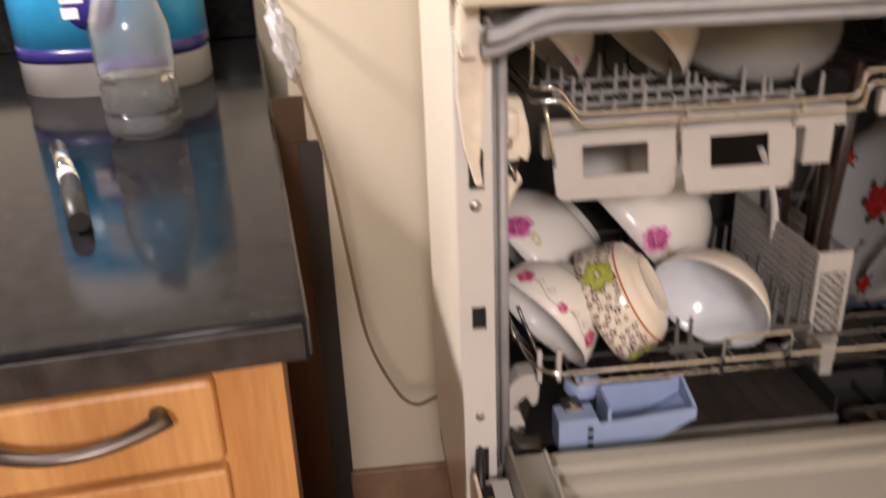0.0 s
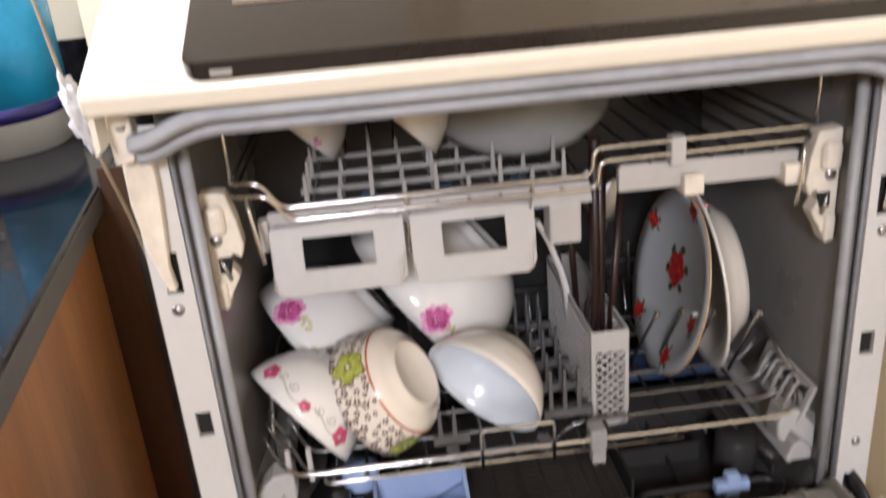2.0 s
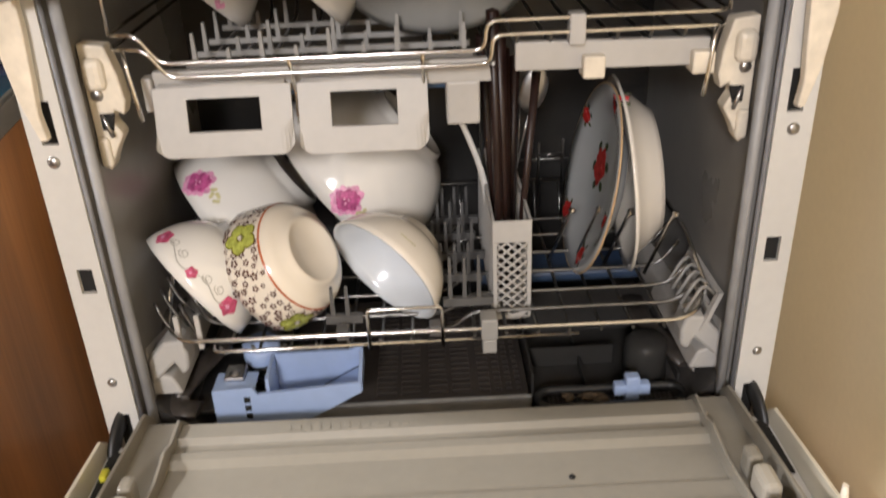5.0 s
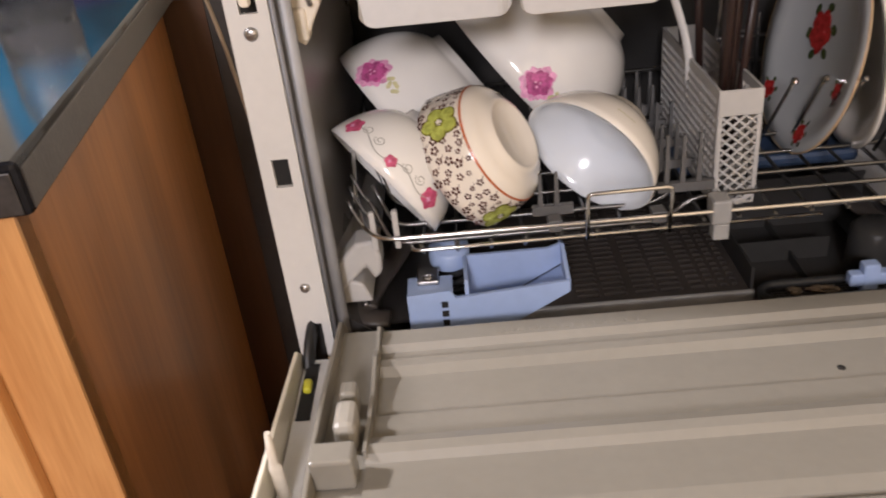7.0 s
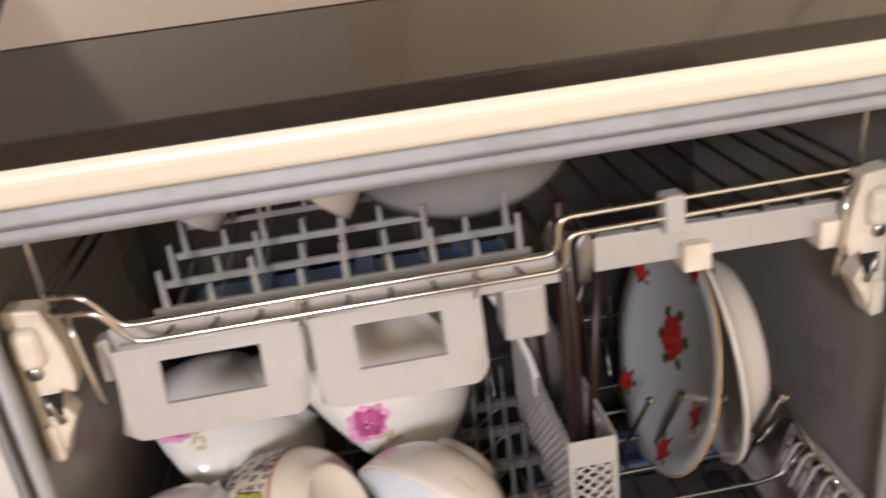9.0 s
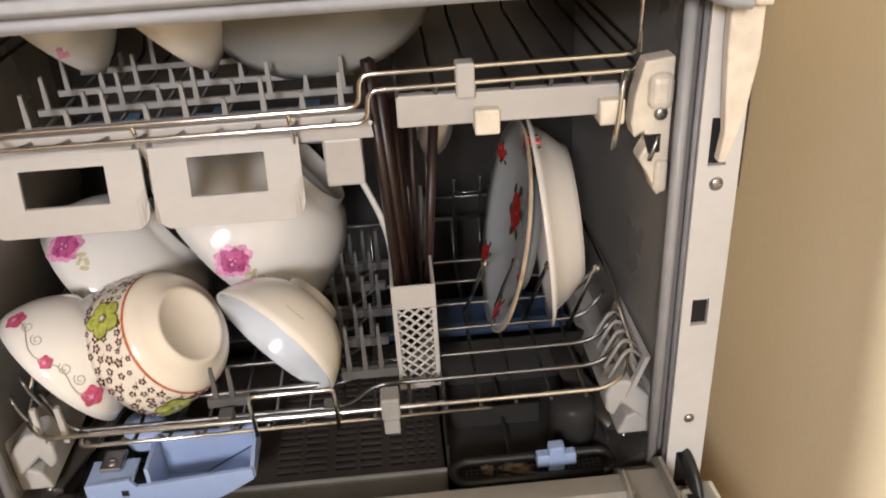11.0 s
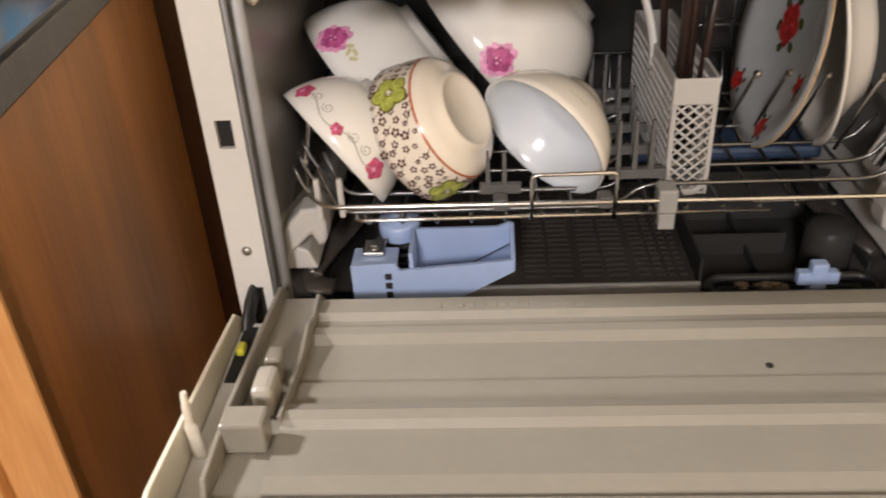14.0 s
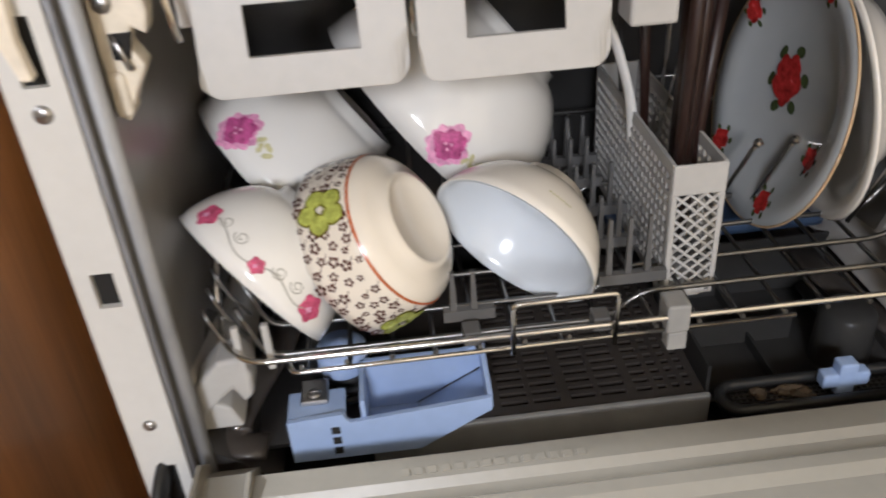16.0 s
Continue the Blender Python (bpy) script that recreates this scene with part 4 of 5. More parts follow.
# inner wires are the same chrome, coloured darker as if shaded by the lid
for i, y in enumerate((0.038, 0.066, 0.10, 0.135, 0.17, 0.205)):
    wires(lower, "long_wire", [[(-0.2, y, LZ + 0.016), (-0.188, y, LZ - 0.020), (0.012, y, LZ - 0.020), (0.030, y, LZ - 0.003), (0.185, y, LZ - 0.003), (0.199, y, LZ + 0.001), (0.213, y, LZ + 0.02)]], r=0.0017, mat=SHADEWIRE)
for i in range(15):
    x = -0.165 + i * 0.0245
    wires(lower, "cross_wire", [[(x, 0.008, LZ - 0.006), (x, 0.022, LZ - (0.023 if x < 0.02 else 0.006)), (x, 0.215, LZ - (0.023 if x < 0.02 else 0.006)), (x, 0.225, LZ + 0.03)]], r=0.0014, mat=SHADEWIRE)
wires(lower, "back_wire", [[(-0.2, 0.225, LZ + 0.03), (0.205, 0.225, LZ + 0.03)]], mat=SHADEWIRE)
wires(lower, "side_wire", [[(-0.212, 0.05, LZ + 0.012), (-0.216, 0.1, LZ + 0.03), (-0.216, 0.225, LZ + 0.03)], [(0.216, 0.03, LZ + 0.012), (0.218, 0.1, LZ + 0.03), (0.218, 0.225, LZ + 0.03)]])
wires(lower, "front_loop", [[(-0.050, 0.003, LZ - 0.01), (-0.050, 0.000, 0.8225), (0.006, 0.000, 0.823), (0.006, 0.003, LZ - 0.01)]], r=0.0015, corner=0.004)
wires(lower, "rack_hoop", [[(0.106, 0.208, LZ), (0.107, 0.213, 0.868), (0.1075, 0.213, 0.870)], [(0.129, 0.208, LZ), (0.13, 0.213, 0.870), (0.1305, 0.213, 0.872)], [(0.106, 0.212, 0.858), (0.13, 0.212, 0.858)], [(0.05, 0.221, 0.85), (0.2, 0.221, 0.85)]], r=0.0014, corner=0.004, mat=SHADEWIRE)
for x, y, top in ((0.1425, 0.097, 0.851), (0.1655, 0.085, 0.853), (0.198, 0.069, 0.857), (0.120, 0.10, 0.850)):
    prong = part("plate_prong", sweep([(x - 0.016, y + 0.02, LZ - 0.004), (x - 0.002, y + 0.003, top - 0.006), (x, y, top)], 0.0016, sides=8), CHROME, lower)
    tip = bmesh.new()
    bmesh.ops.create_icosphere(tip, subdivisions=2, radius=0.0032, matrix=Matrix.Translation((x, y, top)))
    part("prong_tip", tip, CHROME, prong)
for y, x0, n, h in ((0.027, -0.079, 2, 0.03), (0.045, 0.014, 3, 0.042), (0.085, 0.008, 3, 0.034), (0.125, 0.002, 4, 0.036), (0.165, -0.004, 4, 0.036), (0.20, -0.01, 5, 0.036)):
    comb = bmesh.new()
    add_box(comb, x0 - 0.006, x0 + n * 0.0115, y, y + 0.005, LZ - 0.002, LZ + 0.005)
    for k in range(n):
        x = x0 + k * 0.0115
        add_prism(comb, [(x - 0.0018, LZ + 0.005), (x + 0.0018, LZ + 0.005), (x + 0.001, LZ + h), (x - 0.001, LZ + h)], (y + 0.001, y + 0.004), "y")
    part("tine_comb", comb, TINE, lower, "grey plastic comb of tines")
for x in (-0.2, -0.184):
    part("tine", soften(box(x, x + 0.004, 0.016, 0.02, LZ - 0.012, LZ + 0.018), 0.0006), RACKPLASTIC, lower)
for x0 in (-0.076, -0.004):
    part("wire_clip", box(x0, x0 + 0.010, 0.010, 0.022, LZ - 0.007, LZ + 0.002, bevel=0.0012), TINE, lower)
clip = part("basket_clip", box(0.0355, 0.0485, 0.004, 0.02, 0.788, 0.806, bevel=0.0015), SMOKEGREY, lower)
part("clip_foot", box(0.0365, 0.0475, 0.004, 0.014, 0.776, 0.788, bevel=0.001), SMOKEGREY, clip)
end = bmesh.new()
add_plate(end, [0.02, 0.026, 0.045, 0.05, 0.07, 0.075, 0.095, 0.10], [0.776, 0.781, 0.793, 0.796, 0.806, 0.810], {(1, 1), (3, 1), (5, 1), (1, 3), (3, 3), (5, 3)}, (0.209, 0.2125), lambda u, v, w: (w + (v - 0.772) * 0.35, u, v))
part("end_grille", end, RACKPLASTIC, lower, "pale plastic end grille")
for k in range(5):
    wires(lower, "end_coil", [[(0.196, 0.018 + k * 0.012, LZ), (0.21, 0.022 + k * 0.012, LZ + 0.022), (0.221, 0.026 + k * 0.012, LZ + 0.01)]], r=0.0014, mat=SMOKEGREY)
for k in range(3):
    wires(lower, "end_wire", [[(-0.196, 0.018 + k * 0.02, LZ - 0.004), (-0.209, 0.022 + k * 0.02, LZ + 0.012), (-0.2145, 0.026 + k * 0.02, LZ + 0.026)]], r=0.0012, mat=SHADEWIRE)
part("spray_arm", box(0.04, 0.19, 0.125, 0.17, 0.767, 0.779, bevel=0.004), DEEPBLUE, lower, "dull blue spray arm under the rack")

# cutlery basket
basket = thing("cutlery_basket", "light grey cutlery basket with a lattice front, in the rack", "cutlery basket")
basket.matrix_basis = IN_BASKET = pose(0, 0.009, -0.005)
bx0, bx1, by0, by1, bz0, bz1 = 0.0485, 0.0795, 0.040, 0.205, 0.783, 0.872
bm = bmesh.new()
add_box(bm, bx0, bx1, by0, by0 + 0.0022, 0.853, bz1)
add_box(bm, bx0, bx0 + 0.0035, by0, by0 + 0.0022, bz0 + 0.004, 0.853)
add_box(bm, bx1 - 0.0035, bx1, by0, by0 + 0.0022, bz0 + 0.010, 0.853)
add_prism(bm, [(bx0, bz0), (bx1 - 0.009, bz0), (bx1, bz0 + 0.010), (bx1 - 0.003, bz0 + 0.012), (bx1 - 0.010, bz0 + 0.005), (bx0, bz0 + 0.005)], (by0, by0 + 0.0022), "y")
part("front", soften(bm, 0.0006, 1), RACKPLASTIC, basket)
lat = bmesh.new()
for sgn in (-1, 1):
    for k in range(-5, 12):
        z0 = 0.790 + k * 0.0078
        a, b = (bx0 + 0.002, bx1 - 0.002)
        za, zb = (z0, z0 + 0.024) if sgn > 0 else (z0 + 0.024, z0)
        if min(za, zb) > 0.849 or max(za, zb) < 0.789:
            continue
        # clip the strip to the opening
        def at(x):
            return za + (zb - za) * (x - a) / (b - a)
        xs = [a, b]
        for lim in (0.788, 0.853):
            xc = a + (lim - za) / (zb - za) * (b - a)
            if a < xc < b:
                xs.append(xc)
        xs = sorted(x for x in xs if 0.7875 <= at(x) <= 0.8535)
        if len(xs) >= 2 and xs[-1] - xs[0] > 0.002:
            add_sweep(lat, [(xs[0], by0 + 0.0012, at(xs[0])), (xs[-1], by0 + 0.0012, at(xs[-1]))], 0.0011, sides=4)
part("lattice", lat, RACKPLASTIC, basket, "diagonal plastic lattice")
for x in (bx0, bx1 - 0.002):
    side = bmesh.new()
    us = [by0 + 0.0025]
    vs = [bz0]
    hs = set()
    n, mrow = 22, 11
    for i in range(n):
        u = by0 + 0.006 + i * 0.0071
        us += [u, u + 0.0048]
    us.append(by1)
    for j in range(mrow):
        v0 = bz0 + 0.006 + j * 0.0071
        vs += [v0, v0 + 0.0046]
    vs.append(bz1)
    for i in range(n):
        for j in range(mrow):
            hs.add((1 + 2 * i, 1 + 2 * j))
    add_plate(side, us, vs, hs, (x, x + 0.002), lambda u, v, w: (w, u, v))
    part("side_mesh", side, RACKPLASTIC, basket)
part("floor", box(bx0 + 0.0022, bx1 - 0.0022, by0 + 0.0025, by1, bz0, bz0 + 0.002), RACKPLASTIC, basket)
part("back", box(bx0 + 0.0022, bx1 - 0.0022, by1 - 0.0025, by1 - 0.0002, bz0 + 0.0022, bz1), RACKPLASTIC, basket)

# cutlery
for (x0, y0), (x1, y1, z1) in (((0.057, 0.060), (0.0485, 0.026, 1.036)), ((0.063, 0.066), (0.0535, 0.030, 1.018)), ((0.066, 0.09), (0.060, 0.066, 1.00)), ((0.060, 0.12), (0.046, 0.11, 1.00)), ((0.072, 0.08), (0.088, 0.09, 0.975)), ((0.069, 0.10), (0.072, 0.10, 0.985))):
    ob = thing("chopstick", "dark brown lacquered chopstick standing in the cutlery basket", "chopstick", group="chopsticks in the basket")
    ob.matrix_basis = IN_BASKET
    part("stick", sweep([(x0, y0, 0.803), (x1, y1, z1)], [0.0030, 0.0046], sides=4), LACQUER, ob)


def spoon(path, bowl_at, radius, mat, name, label, category, flat=0.35):
    ob = thing(name, label, category, group="cutlery in the basket")
    ob.matrix_basis = IN_BASKET
    pts = fillet(path, 0.03, 6)
    part("handle", sweep(pts, [radius] * len(pts), sides=10, flat=flat), mat, ob)
    bm = bmesh.new()
    bmesh.ops.create_uvsphere(bm, u_segments=18, v_segments=10, radius=1)
    bmesh.ops.transform(bm, matrix=bowl_at, verts=bm.verts[:])
    for f in bm.faces:
        f.smooth = True
    part("bowl", bm, mat, ob)


spoon([(0.056, 0.13, 0.806), (0.048, 0.12, 0.88), (0.032, 0.114, 0.925), (0.022, 0.112, 0.945)], pose(0.057, 0.132, 0.812) @ Matrix.Diagonal((0.006, 0.014, 0.008, 1)), 0.0042, PORCELAIN, "soup_spoon", "white porcelain soup spoon with its handle up", "spoon", 0.6)
spoon([(0.066, 0.14, 0.806), (0.078, 0.135, 0.88), (0.088, 0.13, 0.93)], pose(0.091, 0.13, 0.95, 0, 15) @ Matrix.Diagonal((0.012, 0.004, 0.021, 1)), 0.0022, STEEL, "table_spoon", "steel table spoon standing bowl up", "spoon")
spoon([(0.070, 0.16, 0.806), (0.082, 0.16, 0.87), (0.083, 0.16, 0.93)], pose(0.083, 0.16, 0.95, 0, -8) @ Matrix.Diagonal((0.013, 0.004, 0.022, 1)), 0.0022, STEEL, "table_spoon", "steel table spoon standing bowl up", "spoon")
spoon([(0.058, 0.155, 0.806), (0.048, 0.15, 0.9), (0.045, 0.148, 0.95)], pose(0.044, 0.147, 0.965, 0, -5) @ Matrix.Diagonal((0.010, 0.004, 0.018, 1)), 0.003, BLACKPL, "black_spatula", "black plastic spatula standing in the basket", "spatula")


# ---- crockery ----
def along(axis, foot, spin=0.0):
    """A pose whose z runs along axis, at foot."""
    return Matrix.Translation(foot) @ Vector(axis).normalized().to_track_quat("Z", "Y").to_matrix().to_4x4() @ pose(0, 0, 0, 0, 0, spin)


class Dish:
    """A turned bowl or plate: the outline of its outside, from foot to rim, and prints laid on it."""

    def __init__(self, name, label, category, outside, inside, mat, m, group, inner_mat=None):
        self.ob = thing(name, label, category, group)
        self.ob.matrix_basis = m
        self.m, self.outside = m, outside
        if inner_mat:
            rim = outside[-1]
            part("outer_wall", lathe(outside + [(rim[0] - 0.0006, rim[1] + 0.0004)], 56, False), mat, self.ob)
            part("inner_wall", lathe([(rim[0] - 0.0006, rim[1] + 0.0004)] + inside, 56, False), inner_mat, self.ob)
        else:
            part("china", lathe(outside + inside, 56, False), mat, self.ob)

    def point(self, angle, s, lift=0.0004):
        """A place on the outside: s is the way along the outline in metres."""
        for (r0, z0), (r1, z1) in zip(self.outside, self.outside[1:]):
            step = math.hypot(r1 - r0, z1 - z0)
            if s <= step or (r1, z1) == self.outside[-1]:
                t = s / step
                nr, nz = (z1 - z0) / step, -(r1 - r0) / step
                r, z = r0 + (r1 - r0) * t + nr * lift, z0 + (z1 - z0) * t + nz * lift
                return Vector((r * math.cos(angle), r * math.sin(angle), z)), r
            s -= step

    def locate(self, place):
        """The angle and the way along the outline of the place nearest to a place in the world."""
        p = self.m.inverted() @ Vector(place)
        angle, r, z = math.atan2(p.y, p.x), math.hypot(p.x, p.y), p.z
        total = sum(math.hypot(b[0] - a[0], b[1] - a[1]) for a, b in zip(self.outside, self.outside[1:]))
        best = min((i / 200 * total for i in range(200)), key=lambda s: math.hypot(self.point(angle, s)[1] - r, self.point(angle, s)[0].z - z))
        return angle, best

    def blot(self, bm, angle, s, size, lobes=5, depth=0.25, turn=0.0, lift=0.0004, squash=1.0):
        """A printed spot with a lobed outline."""
        centre, r = self.point(angle, s, lift)
        n = max(8, lobes * 4)
        c = bm.verts.new(centre)
        ring = []
        for k in range(n):
            a = 2 * math.pi * k / n
            q = size * (1 - depth + depth * math.cos(lobes * a))
            du, dv = q * math.cos(a + turn), q * math.sin(a + turn) * squash
            mid, rr = self.point(angle, max(0.0005, s + dv), lift)
            ring.append(bm.verts.new(self.point(angle + du / max(rr, 0.006), max(0.0005, s + dv), lift)[0]))
        for k in range(n):
            bm.faces.new((c, ring[k], ring[(k + 1) % n])).smooth = True

    def line(self, bm, points, width=0.0007, lift=0.0004):
        """A printed stroke through (angle, s) points."""
        left, right = [], []
        for k, (a, s) in enumerate(points):
            a0, s0 = points[max(k - 1, 0)]
            a1, s1 = points[min(k + 1, len(points) - 1)]
            r = self.point(a, s)[1]
            dx, dy = (a1 - a0) * r, s1 - s0
            d = math.hypot(dx, dy) or 1
            nx, ny = -dy / d * width / 2, dx / d * width / 2
            left.append(bm.verts.new(self.point(a + nx / r, max(0.0003, s + ny), lift)[0]))
            right.append(bm.verts.new(self.point(a - nx / r, max(0.0003, s - ny), lift)[0]))
        for k in range(len(points) - 1):
            bm.faces.new((left[k], right[k], right[k + 1], left[k + 1])).smooth = True

    def print(self, name, bm, mat, label=""):
        bmesh.ops.recalc_face_normals(bm, faces=bm.faces[:])
        return part(name, bm, mat, self.ob, label)


def bowl_outline(radius, height, foot, thick=0.0028, belly=0.55):
    outside = [(0, 0.004), (foot - 0.004, 0.004), (foot - 0.003, 0.0), (foot, 0.0), (foot + 0.0015, 0.006)]
    n = 9
    for i in range(1, n + 1):
        t = i / n
        r = foot + 0.0015 + (radius - foot - 0.0015) * (math.sin(t * math.pi / 2) * belly + t * (1 - belly))
        z = 0.006 + (height - 0.006) * (t ** 1.55)
        outside.append((r, z))
    inside = []
    for r, z in outside[:4:-1]:
        inside.append((max(0.0, r - thick), max(z + 0.0004, 0.0095)))
    inside[0] = (radius - thick, height)
    inside.append((0, 0.0085))
    return outside, inside


BOWLS = "bowls in the lower rack"


def set_bowl(label, radius, height, foot, centre, axis, mat, inner=None, belly=0.55, group=BOWLS, thick=0.0028):
    a = Vector(axis).normalized()
    out, inn = bowl_outline(radius, height, foot, thick, belly)
    return Dish("bowl", label, "bowl", out, inn, mat, along(a, Vector(centre) - a * height), group, inner)


# rose-sprig bowl
rose = set_bowl("white porcelain bowl with pink rose sprigs, tilted in the rack", 0.0532, 0.0527, 0.0216, (-0.1910, 0.0579, 0.8189), (-0.751, -0.383, -0.538), PORCELAIN, belly=0.63)


def rose_spray(dish, spots, tone=PRINT_PINK):
    """Small printed roses with a grey tendril from one to the next."""
    held = [(*dish.locate(p[:3]), p[3]) for p in spots]
    for a, s, size in held:
        petals = bmesh.new()
        r0 = dish.point(a, s)[1]
        for k in range(5):
            q = 2 * math.pi * k / 5 + 0.5
            dish.blot(petals, a + size * 0.55 * math.cos(q) / r0, s + size * 0.5 * math.sin(q), size * 0.52, lobes=4, depth=0.07, turn=q, lift=0.0004 + 0.00004 * k)
        dish.print("rose_print", petals, tone, "pink printed rose")
        heart = bmesh.new()
        dish.blot(heart, a + size * 0.1 / r0, s + size * 0.15, size * 0.3, lobes=4, depth=0.25, lift=0.0008)
        dish.print("rose_heart", heart, PRINT_BLUSH)
    stems = bmesh.new()
    for (a0, s0, _), (a1, s1, _) in zip(held, held[1:]):
        turn = (a1 - a0 + math.pi) % (2 * math.pi) - math.pi
        dish.line(stems, [(a0 + turn * t, s0 + (s1 - s0) * t - 0.003 * math.sin(t * 6.28)) for t in (i / 12 for i in range(13))], 0.0008)
        for f in (0.3, 0.62):
            am, sm = a0 + turn * f, s0 + (s1 - s0) * f
            dish.line(stems, [(am + 0.0042 * (1 - t * 0.75) * math.cos(t * 9) / 0.045, sm - 0.005 + 0.0042 * (1 - t * 0.75) * math.sin(t * 9)) for t in (i / 14 for i in range(15))], 0.0007)
    dish.print("stem_print", stems, PRINT_GREY, "fine grey printed tendrils")


rose_spray(rose, [(-0.2034, 0.0476, 0.8680, 0.0078), (-0.1793, 0.0192, 0.8512, 0.0048), (-0.1566, 0.0193, 0.8210, 0.0080)])

# green-flower bowl
AX = Vector((-0.802, 0.30, -0.517)).normalized()
TALL = 0.0457
FOOTC = Vector((-0.1291, 0.0694, 0.8241)) - AX * TALL
out = [(0, 0.0036), (0.0233, 0.0036), (0.0254, 0.0000), (0.0284, 0.0000), (0.0298, 0.0031), (0.0375, 0.0057), (0.0427, 0.0095), (0.0456, 0.0140), (0.0476, 0.0203), (0.0495, 0.0292), (0.0514, 0.0393), (0.0524, TALL)]
inn = [(0.0497, TALL), (0.0466, 0.0269), (0.0414, 0.0145), (0.0290, 0.0088), (0, 0.0078)]
green = Dish("bowl", "cream bowl with brown blossoms, lime flowers and a rust band, upturned", "bowl", out, inn, CREAMCHINA, along(AX, FOOTC), BOWLS)
ring, brown = bmesh.new(), bmesh.new()
s_ring = sum(green.locate(p)[1] for p in ((-0.1292, 0.0317, 0.8643), (-0.1225, 0.0191, 0.8457), (-0.1116, 0.0173, 0.8287))) / 3
green.line(ring, [(2 * math.pi * k / 72, s_ring) for k in range(73)], 0.0016)
green.print("rust_band", ring, PRINT_ORANGE)
s_rim = sum(math.hypot(b[0] - a[0], b[1] - a[1]) for a, b in zip(out, out[1:]))
blooms = [green.locate(p) for p in ((-0.1450, 0.0430, 0.8660), (-0.1083, 0.0305, 0.7972))]
blooms = [(a, min(max(s, s_ring + 0.012), s_rim - 0.0125)) for a, s in blooms]
blooms.append((blooms[0][0] + 2.2, blooms[0][1]))
for base, sg in blooms:
    lime, shade, r0 = bmesh.new(), bmesh.new(), green.point(base, sg)[1]
    for k in range(5):
        q = 2 * math.pi * k / 5 + 0.4
        u, v = base + 0.0082 * math.cos(q) / r0, sg + 0.0082 * math.sin(q)
        green.blot(shade, u, v, 0.0066, lobes=5, depth=0.03, turn=q, lift=0.0004)
        green.blot(lime, u, v, 0.0055, lobes=5, depth=0.03, turn=q, lift=0.0006 + 0.00006 * k)
    green.print("lime_flower_print", lime, PRINT_LIME, "lime-green printed flower")
    green.blot(shade, base, sg, 0.0034, lobes=5, depth=0.3, lift=0.0013)
    green.print("flower_outline", shade, PRINT_OLIVE)
    heart = bmesh.new()
    green.blot(heart, base, sg, 0.0022, lobes=5, depth=0.2, lift=0.0015)
    green.print("flower_heart", heart, CREAMCHINA)
random.seed(4)
placed = []
tries = 0
while len(placed) < 165 and tries < 9000:
    tries += 1
    a, s = random.uniform(-math.pi, math.pi), random.uniform(s_ring + 0.0035, s_rim - 0.001)
    if any(math.hypot((((a - b) + math.pi) % (2 * math.pi) - math.pi) * 0.048, s - q) < 0.0062 for b, q in placed):
        continue
    if any(math.hypot((((a - b) + math.pi) % (2 * math.pi) - math.pi) * 0.048, s - q) < 0.0135 for b, q in blooms):
        continue
    placed.append((a, s))
for a, s in placed:
    size = random.choice((0.0018, 0.0024, 0.0030))
    r0 = green.point(a, s)[1]
    turn = random.uniform(0, 6)
    for k in range(5):
        q = 2 * math.pi * k / 5 + turn
        green.blot(brown, a + size * 0.75 * math.cos(q) / r0, s + size * 0.75 * math.sin(q), size * 0.46, lobes=2, depth=0.1)
    if random.random() < 0.5:
        green.line(brown, [(a, s), (a + 0.002 / r0, s - size - 0.0014), (a + 0.0032 / r0, s - size - 0.0018)], 0.0005)
print_brown = green.print("blossom_print", brown, PRINT_BROWN, "small dark brown printed blossoms")
print_brown["kind"] = "stuff"

# plain white bowl
plain = set_bowl("plain white bowl, its inside tinted for bluish fill light, tipped against the front wire", 0.0540, 0.0451, 0.0216, (-0.0393, 0.0628, 0.8205), (-0.651, -0.647, -0.396), IVORYCHINA, BLUEWHITE, belly=0.53)
am, sm = plain.locate((-0.0120, 0.0380, 0.8550))
for k in range(7):
    mark = bmesh.new()
    plain.line(mark, [(am + k * 0.045, sm + 0.0006 * (k % 2)), (am + k * 0.045 + 0.028, sm + 0.001)], 0.0013)
    plain.print("faded_mark", mark, PRINT_LEAF)

# two large bowls behind
big_r = set_bowl("large white bowl with a magenta flower, tilted behind the smaller bowls", 0.0904, 0.0881, 0.0398, (-0.0800, 0.2032, 0.8420), (-0.775, -0.054, -0.63), PORCELAIN, belly=0.726)
big_l = set_bowl("large white bowl with a magenta flower beside the tub wall", 0.0757, 0.0729, 0.0323, (-0.1816, 0.1736, 0.8189), (-0.801, -0.188, -0.569), PORCELAIN, belly=0.696)
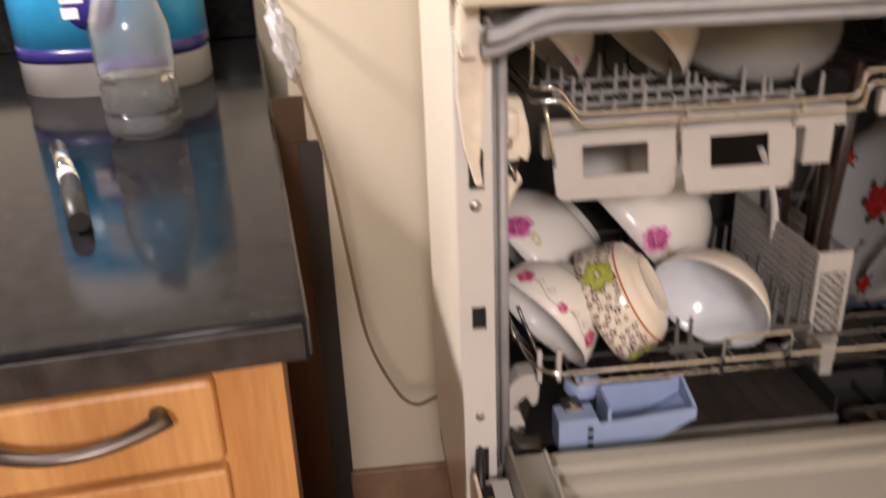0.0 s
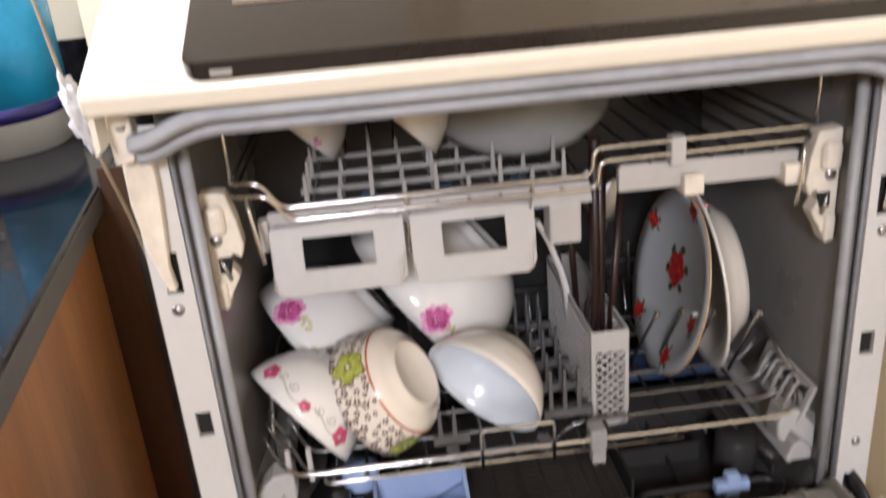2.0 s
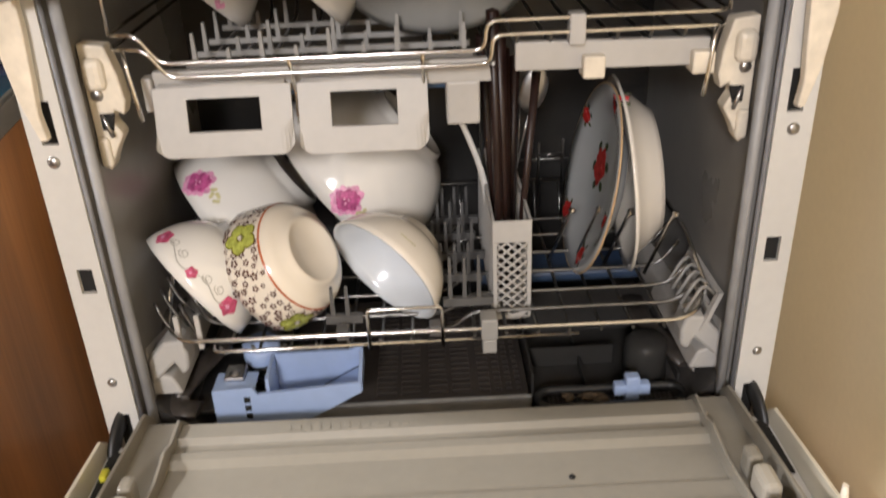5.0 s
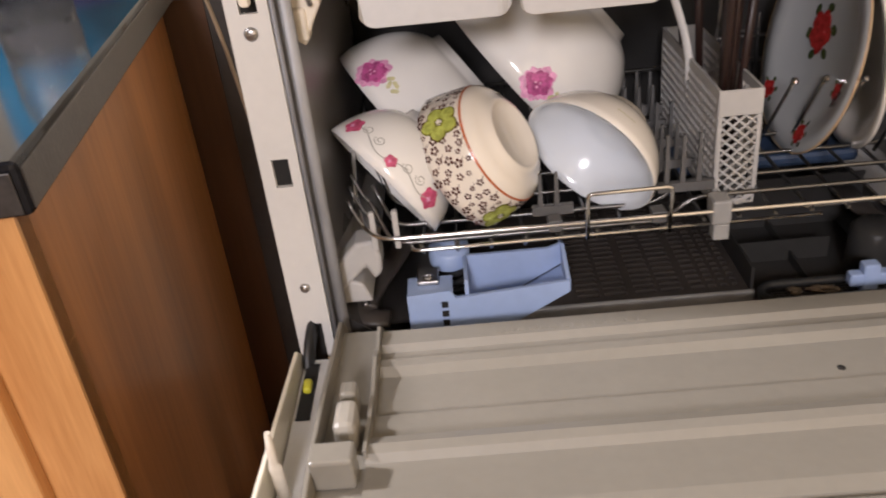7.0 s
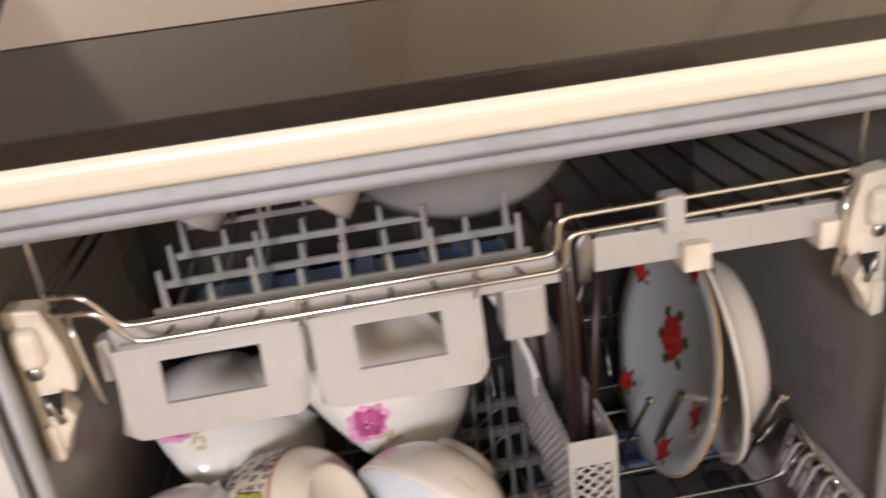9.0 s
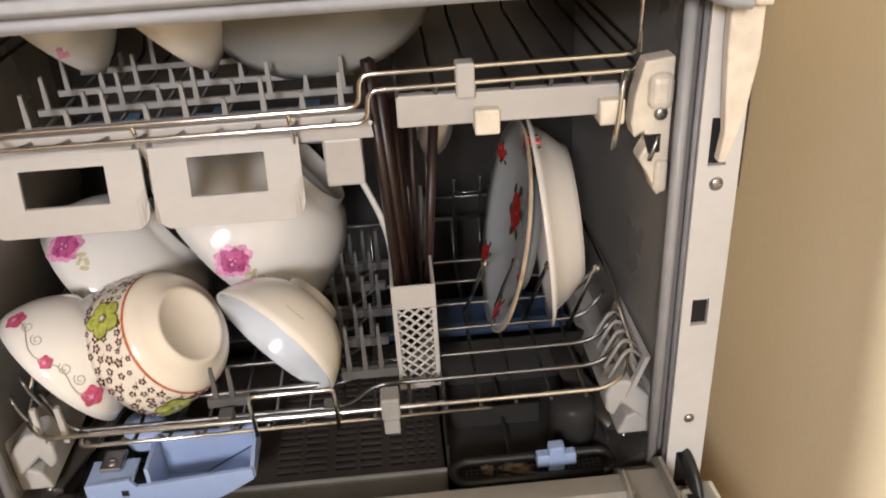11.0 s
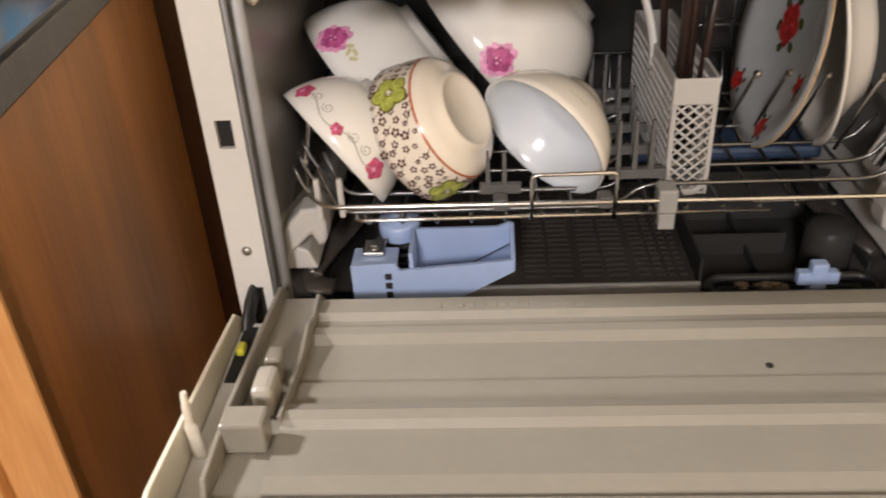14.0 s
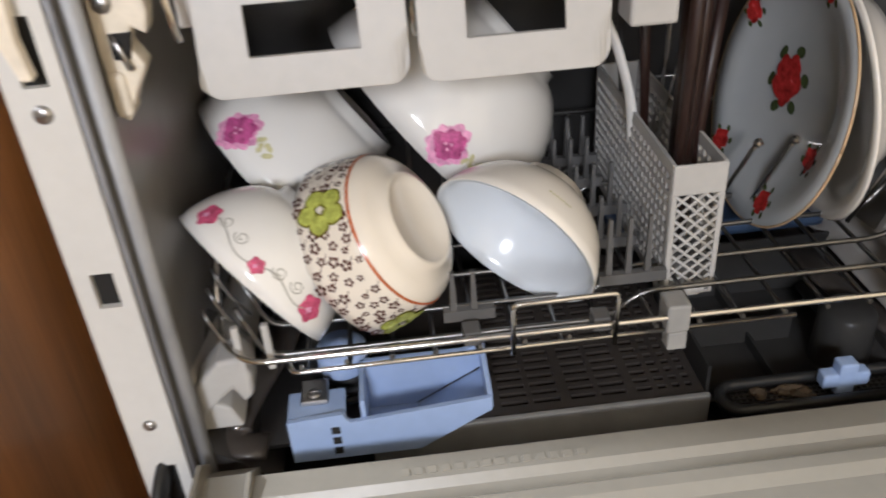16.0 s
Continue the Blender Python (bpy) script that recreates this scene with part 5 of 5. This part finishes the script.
for dish, spot, way in ((big_r, (-0.0700, 0.1170, 0.8610), 1), (big_l, (-0.1950, 0.1310, 0.8780), -1)):
    petals, blush, core = bmesh.new(), bmesh.new(), bmesh.new()
    a, s = dish.locate(spot)
    r0 = dish.point(a, s)[1]
    random.seed(21)
    for k in range(13):
        q, d = 2 * math.pi * k / 13, random.uniform(0.0084, 0.0122)
        dish.blot(blush, a + d * math.cos(q) / r0, s + d * math.sin(q), random.uniform(0.0034, 0.0050), lobes=4, depth=0.08, turn=q, lift=0.0003 + 0.00002 * k)
    for k in range(12):
        q, d = 2 * math.pi * k / 12, random.uniform(0.0040, 0.0084)
        dish.blot(petals, a + d * math.cos(q) / r0, s + d * math.sin(q), random.uniform(0.0034, 0.0046), lobes=4, depth=0.08, turn=q, lift=0.0007 + 0.00002 * k)
    dish.blot(petals, a, s, 0.0056, lobes=5, depth=0.06, lift=0.0010)
    for k in range(3):
        dish.blot(core, a + 0.0022 * math.cos(k * 2.1) / r0, s + 0.0022 * math.sin(k * 2.1), 0.0012, lobes=3, depth=0.2, turn=k, lift=0.0013)
    dish.print("flower_fringe", blush, PRINT_BLUSH)
    dish.print("flower_print", petals, PRINT_PURPLE, "magenta printed flower")
    dish.print("flower_heart", core, PRINT_BLUSH)
    for k in range(5):
        leaf = bmesh.new()
        dish.blot(leaf, a - (0.011 + 0.0035 * k) / r0, s - 0.004 + 0.004 * (k % 2) * way, 0.0038, lobes=2, depth=0.3, turn=k)
        dish.print("leaf_print", leaf, PRINT_LEAF, "pale yellow-green printed leaf")


# plates
def plate_outline(radius, deep, foot):
    out = [(0, 0.003), (foot - 0.004, 0.003), (foot - 0.002, 0), (foot, 0), (foot + 0.002, 0.004), (foot + (radius - foot) * 0.4, 0.004 + (deep - 0.004) * 0.45), (radius - 0.012, deep - 0.004), (radius, deep)]
    inn = [(radius - 0.0012, deep + 0.0018), (radius - 0.012, deep - 0.0008), (foot + (radius - foot) * 0.4, 0.0075 + (deep - 0.004) * 0.45), (foot, 0.0065), (0, 0.0065)]
    return out, inn


out, inn = plate_outline(0.0815, 0.0150, 0.050)
axis1 = Vector((-0.968, -0.005, 0.19)).normalized()
p1 = Dish("plate", "white plate with red roses and a gilt rim, standing on edge", "plate", out, inn, SHADECHINA, along(axis1, Vector((0.1390, 0.124, 0.868)) - axis1 * 0.0150), "plates in the lower rack")
def face_print(dish, inn, bm, x, y, size, lobes=5, depth=0.15, lift=0.0005):
    """A spot on the plate's upper face, at x, y in its own axes."""
    def top(px, py):
        r = math.hypot(px, py)
        for (r1, z1), (r0, z0) in zip(inn, inn[1:]):
            if r0 <= r <= r1:
                return z0 + (z1 - z0) * (r - r0) / max(r1 - r0, 1e-6)
        return inn[-1][1]
    n = lobes * 5
    c = bm.verts.new((x, y, top(x, y) + lift))
    ring = []
    for k in range(n):
        a = 2 * math.pi * k / n
        q = size * (1 - depth + depth * math.cos(lobes * a + x * 90))
        px, py = x + q * math.cos(a), y + q * math.sin(a)
        ring.append(bm.verts.new((px, py, top(px, py) + lift)))
    for k in range(n):
        bm.faces.new((c, ring[k], ring[(k + 1) % n]))


inv = p1.m.inverted()
for place, size in (((0.1466, 0.1322, 0.8763), 0.0150), ((0.1382, 0.0780, 0.8471), 0.0072), ((0.1382, 0.1009, 0.8053), 0.0072), ((0.1549, 0.1061, 0.9388), 0.0072), ((0.1466, 0.1844, 0.9044), 0.0072), ((0.1403, 0.1739, 0.8158), 0.0072)):
    q = inv @ Vector(place)
    reds, greens = bmesh.new(), bmesh.new()
    for k in range(5):
        face_print(p1, inn, reds, q.x + size * 0.55 * math.cos(k * 1.26), q.y + size * 0.55 * math.sin(k * 1.26), size * 0.62, lobes=4, depth=0.08, lift=0.0005 + 0.0001 * k)
    for k in range(6):
        face_print(p1, inn, greens, q.x + size * 1.3 * math.cos(k * 1.05 + 0.3), q.y + size * 1.3 * math.sin(k * 1.05 + 0.3), size * 0.34, lobes=2, lift=0.0003)
    p1.print("rose_print", reds, PRINT_RED, "red printed rose")
    p1.print("leaf_print", greens, PRINT_GREEN, "dark printed leaves")
hoop = bmesh.new()
add_sweep(hoop, [(0.0813 * math.cos(2 * math.pi * k / 72), 0.0813 * math.sin(2 * math.pi * k / 72), 0.0158) for k in range(73)], 0.0009, sides=6)
p1.print("gilt_edge", hoop, GILT, "thin gilt rim")
out, inn = plate_outline(0.0845, 0.027, 0.054)
axis2 = Vector((-0.985, 0.06, -0.09)).normalized()
Dish("deep_plate", "plain white deep plate standing on edge beside the flowered plate", "plate", out, inn, IVORYCHINA, along(axis2, Vector((0.1655, 0.128, 0.870)) - axis2 * 0.027), "plates in the lower rack")

# upper rack crockery
up1 = set_bowl("small white bowl with rose sprigs in the upper rack", 0.05, 0.05, 0.02, (-0.174, 0.152, 1.038), (-0.70, -0.146, -0.68), PORCELAIN, group="crockery in the upper rack")
petals = bmesh.new()
a, s = up1.locate((-0.150, 0.112, 1.029))
for k in range(3):
    up1.blot(petals, a + (k - 1) * 0.05, s + 0.002 * (k % 2), 0.0026, lobes=4, depth=0.1)
up1.print("rose_print", petals, PRINT_BLUSH)
set_bowl("small plain ivory bowl in the upper rack", 0.053, 0.056, 0.02, (-0.0950, 0.132, 1.042), (-0.70, -0.146, -0.68), IVORYCHINA, group="crockery in the upper rack")
out, inn = bowl_outline(0.085, 0.05, 0.045, 0.003, 0.6)
ga = Vector((0.03, 0.64, -0.77)).normalized()
Dish("glass_bowl", "clear glass bowl lying upturned in the upper rack", "bowl", out, inn, CLEARGLASS, along(ga, Vector((0.015, 0.165, 1.056)) - ga * 0.05), "crockery in the upper rack")
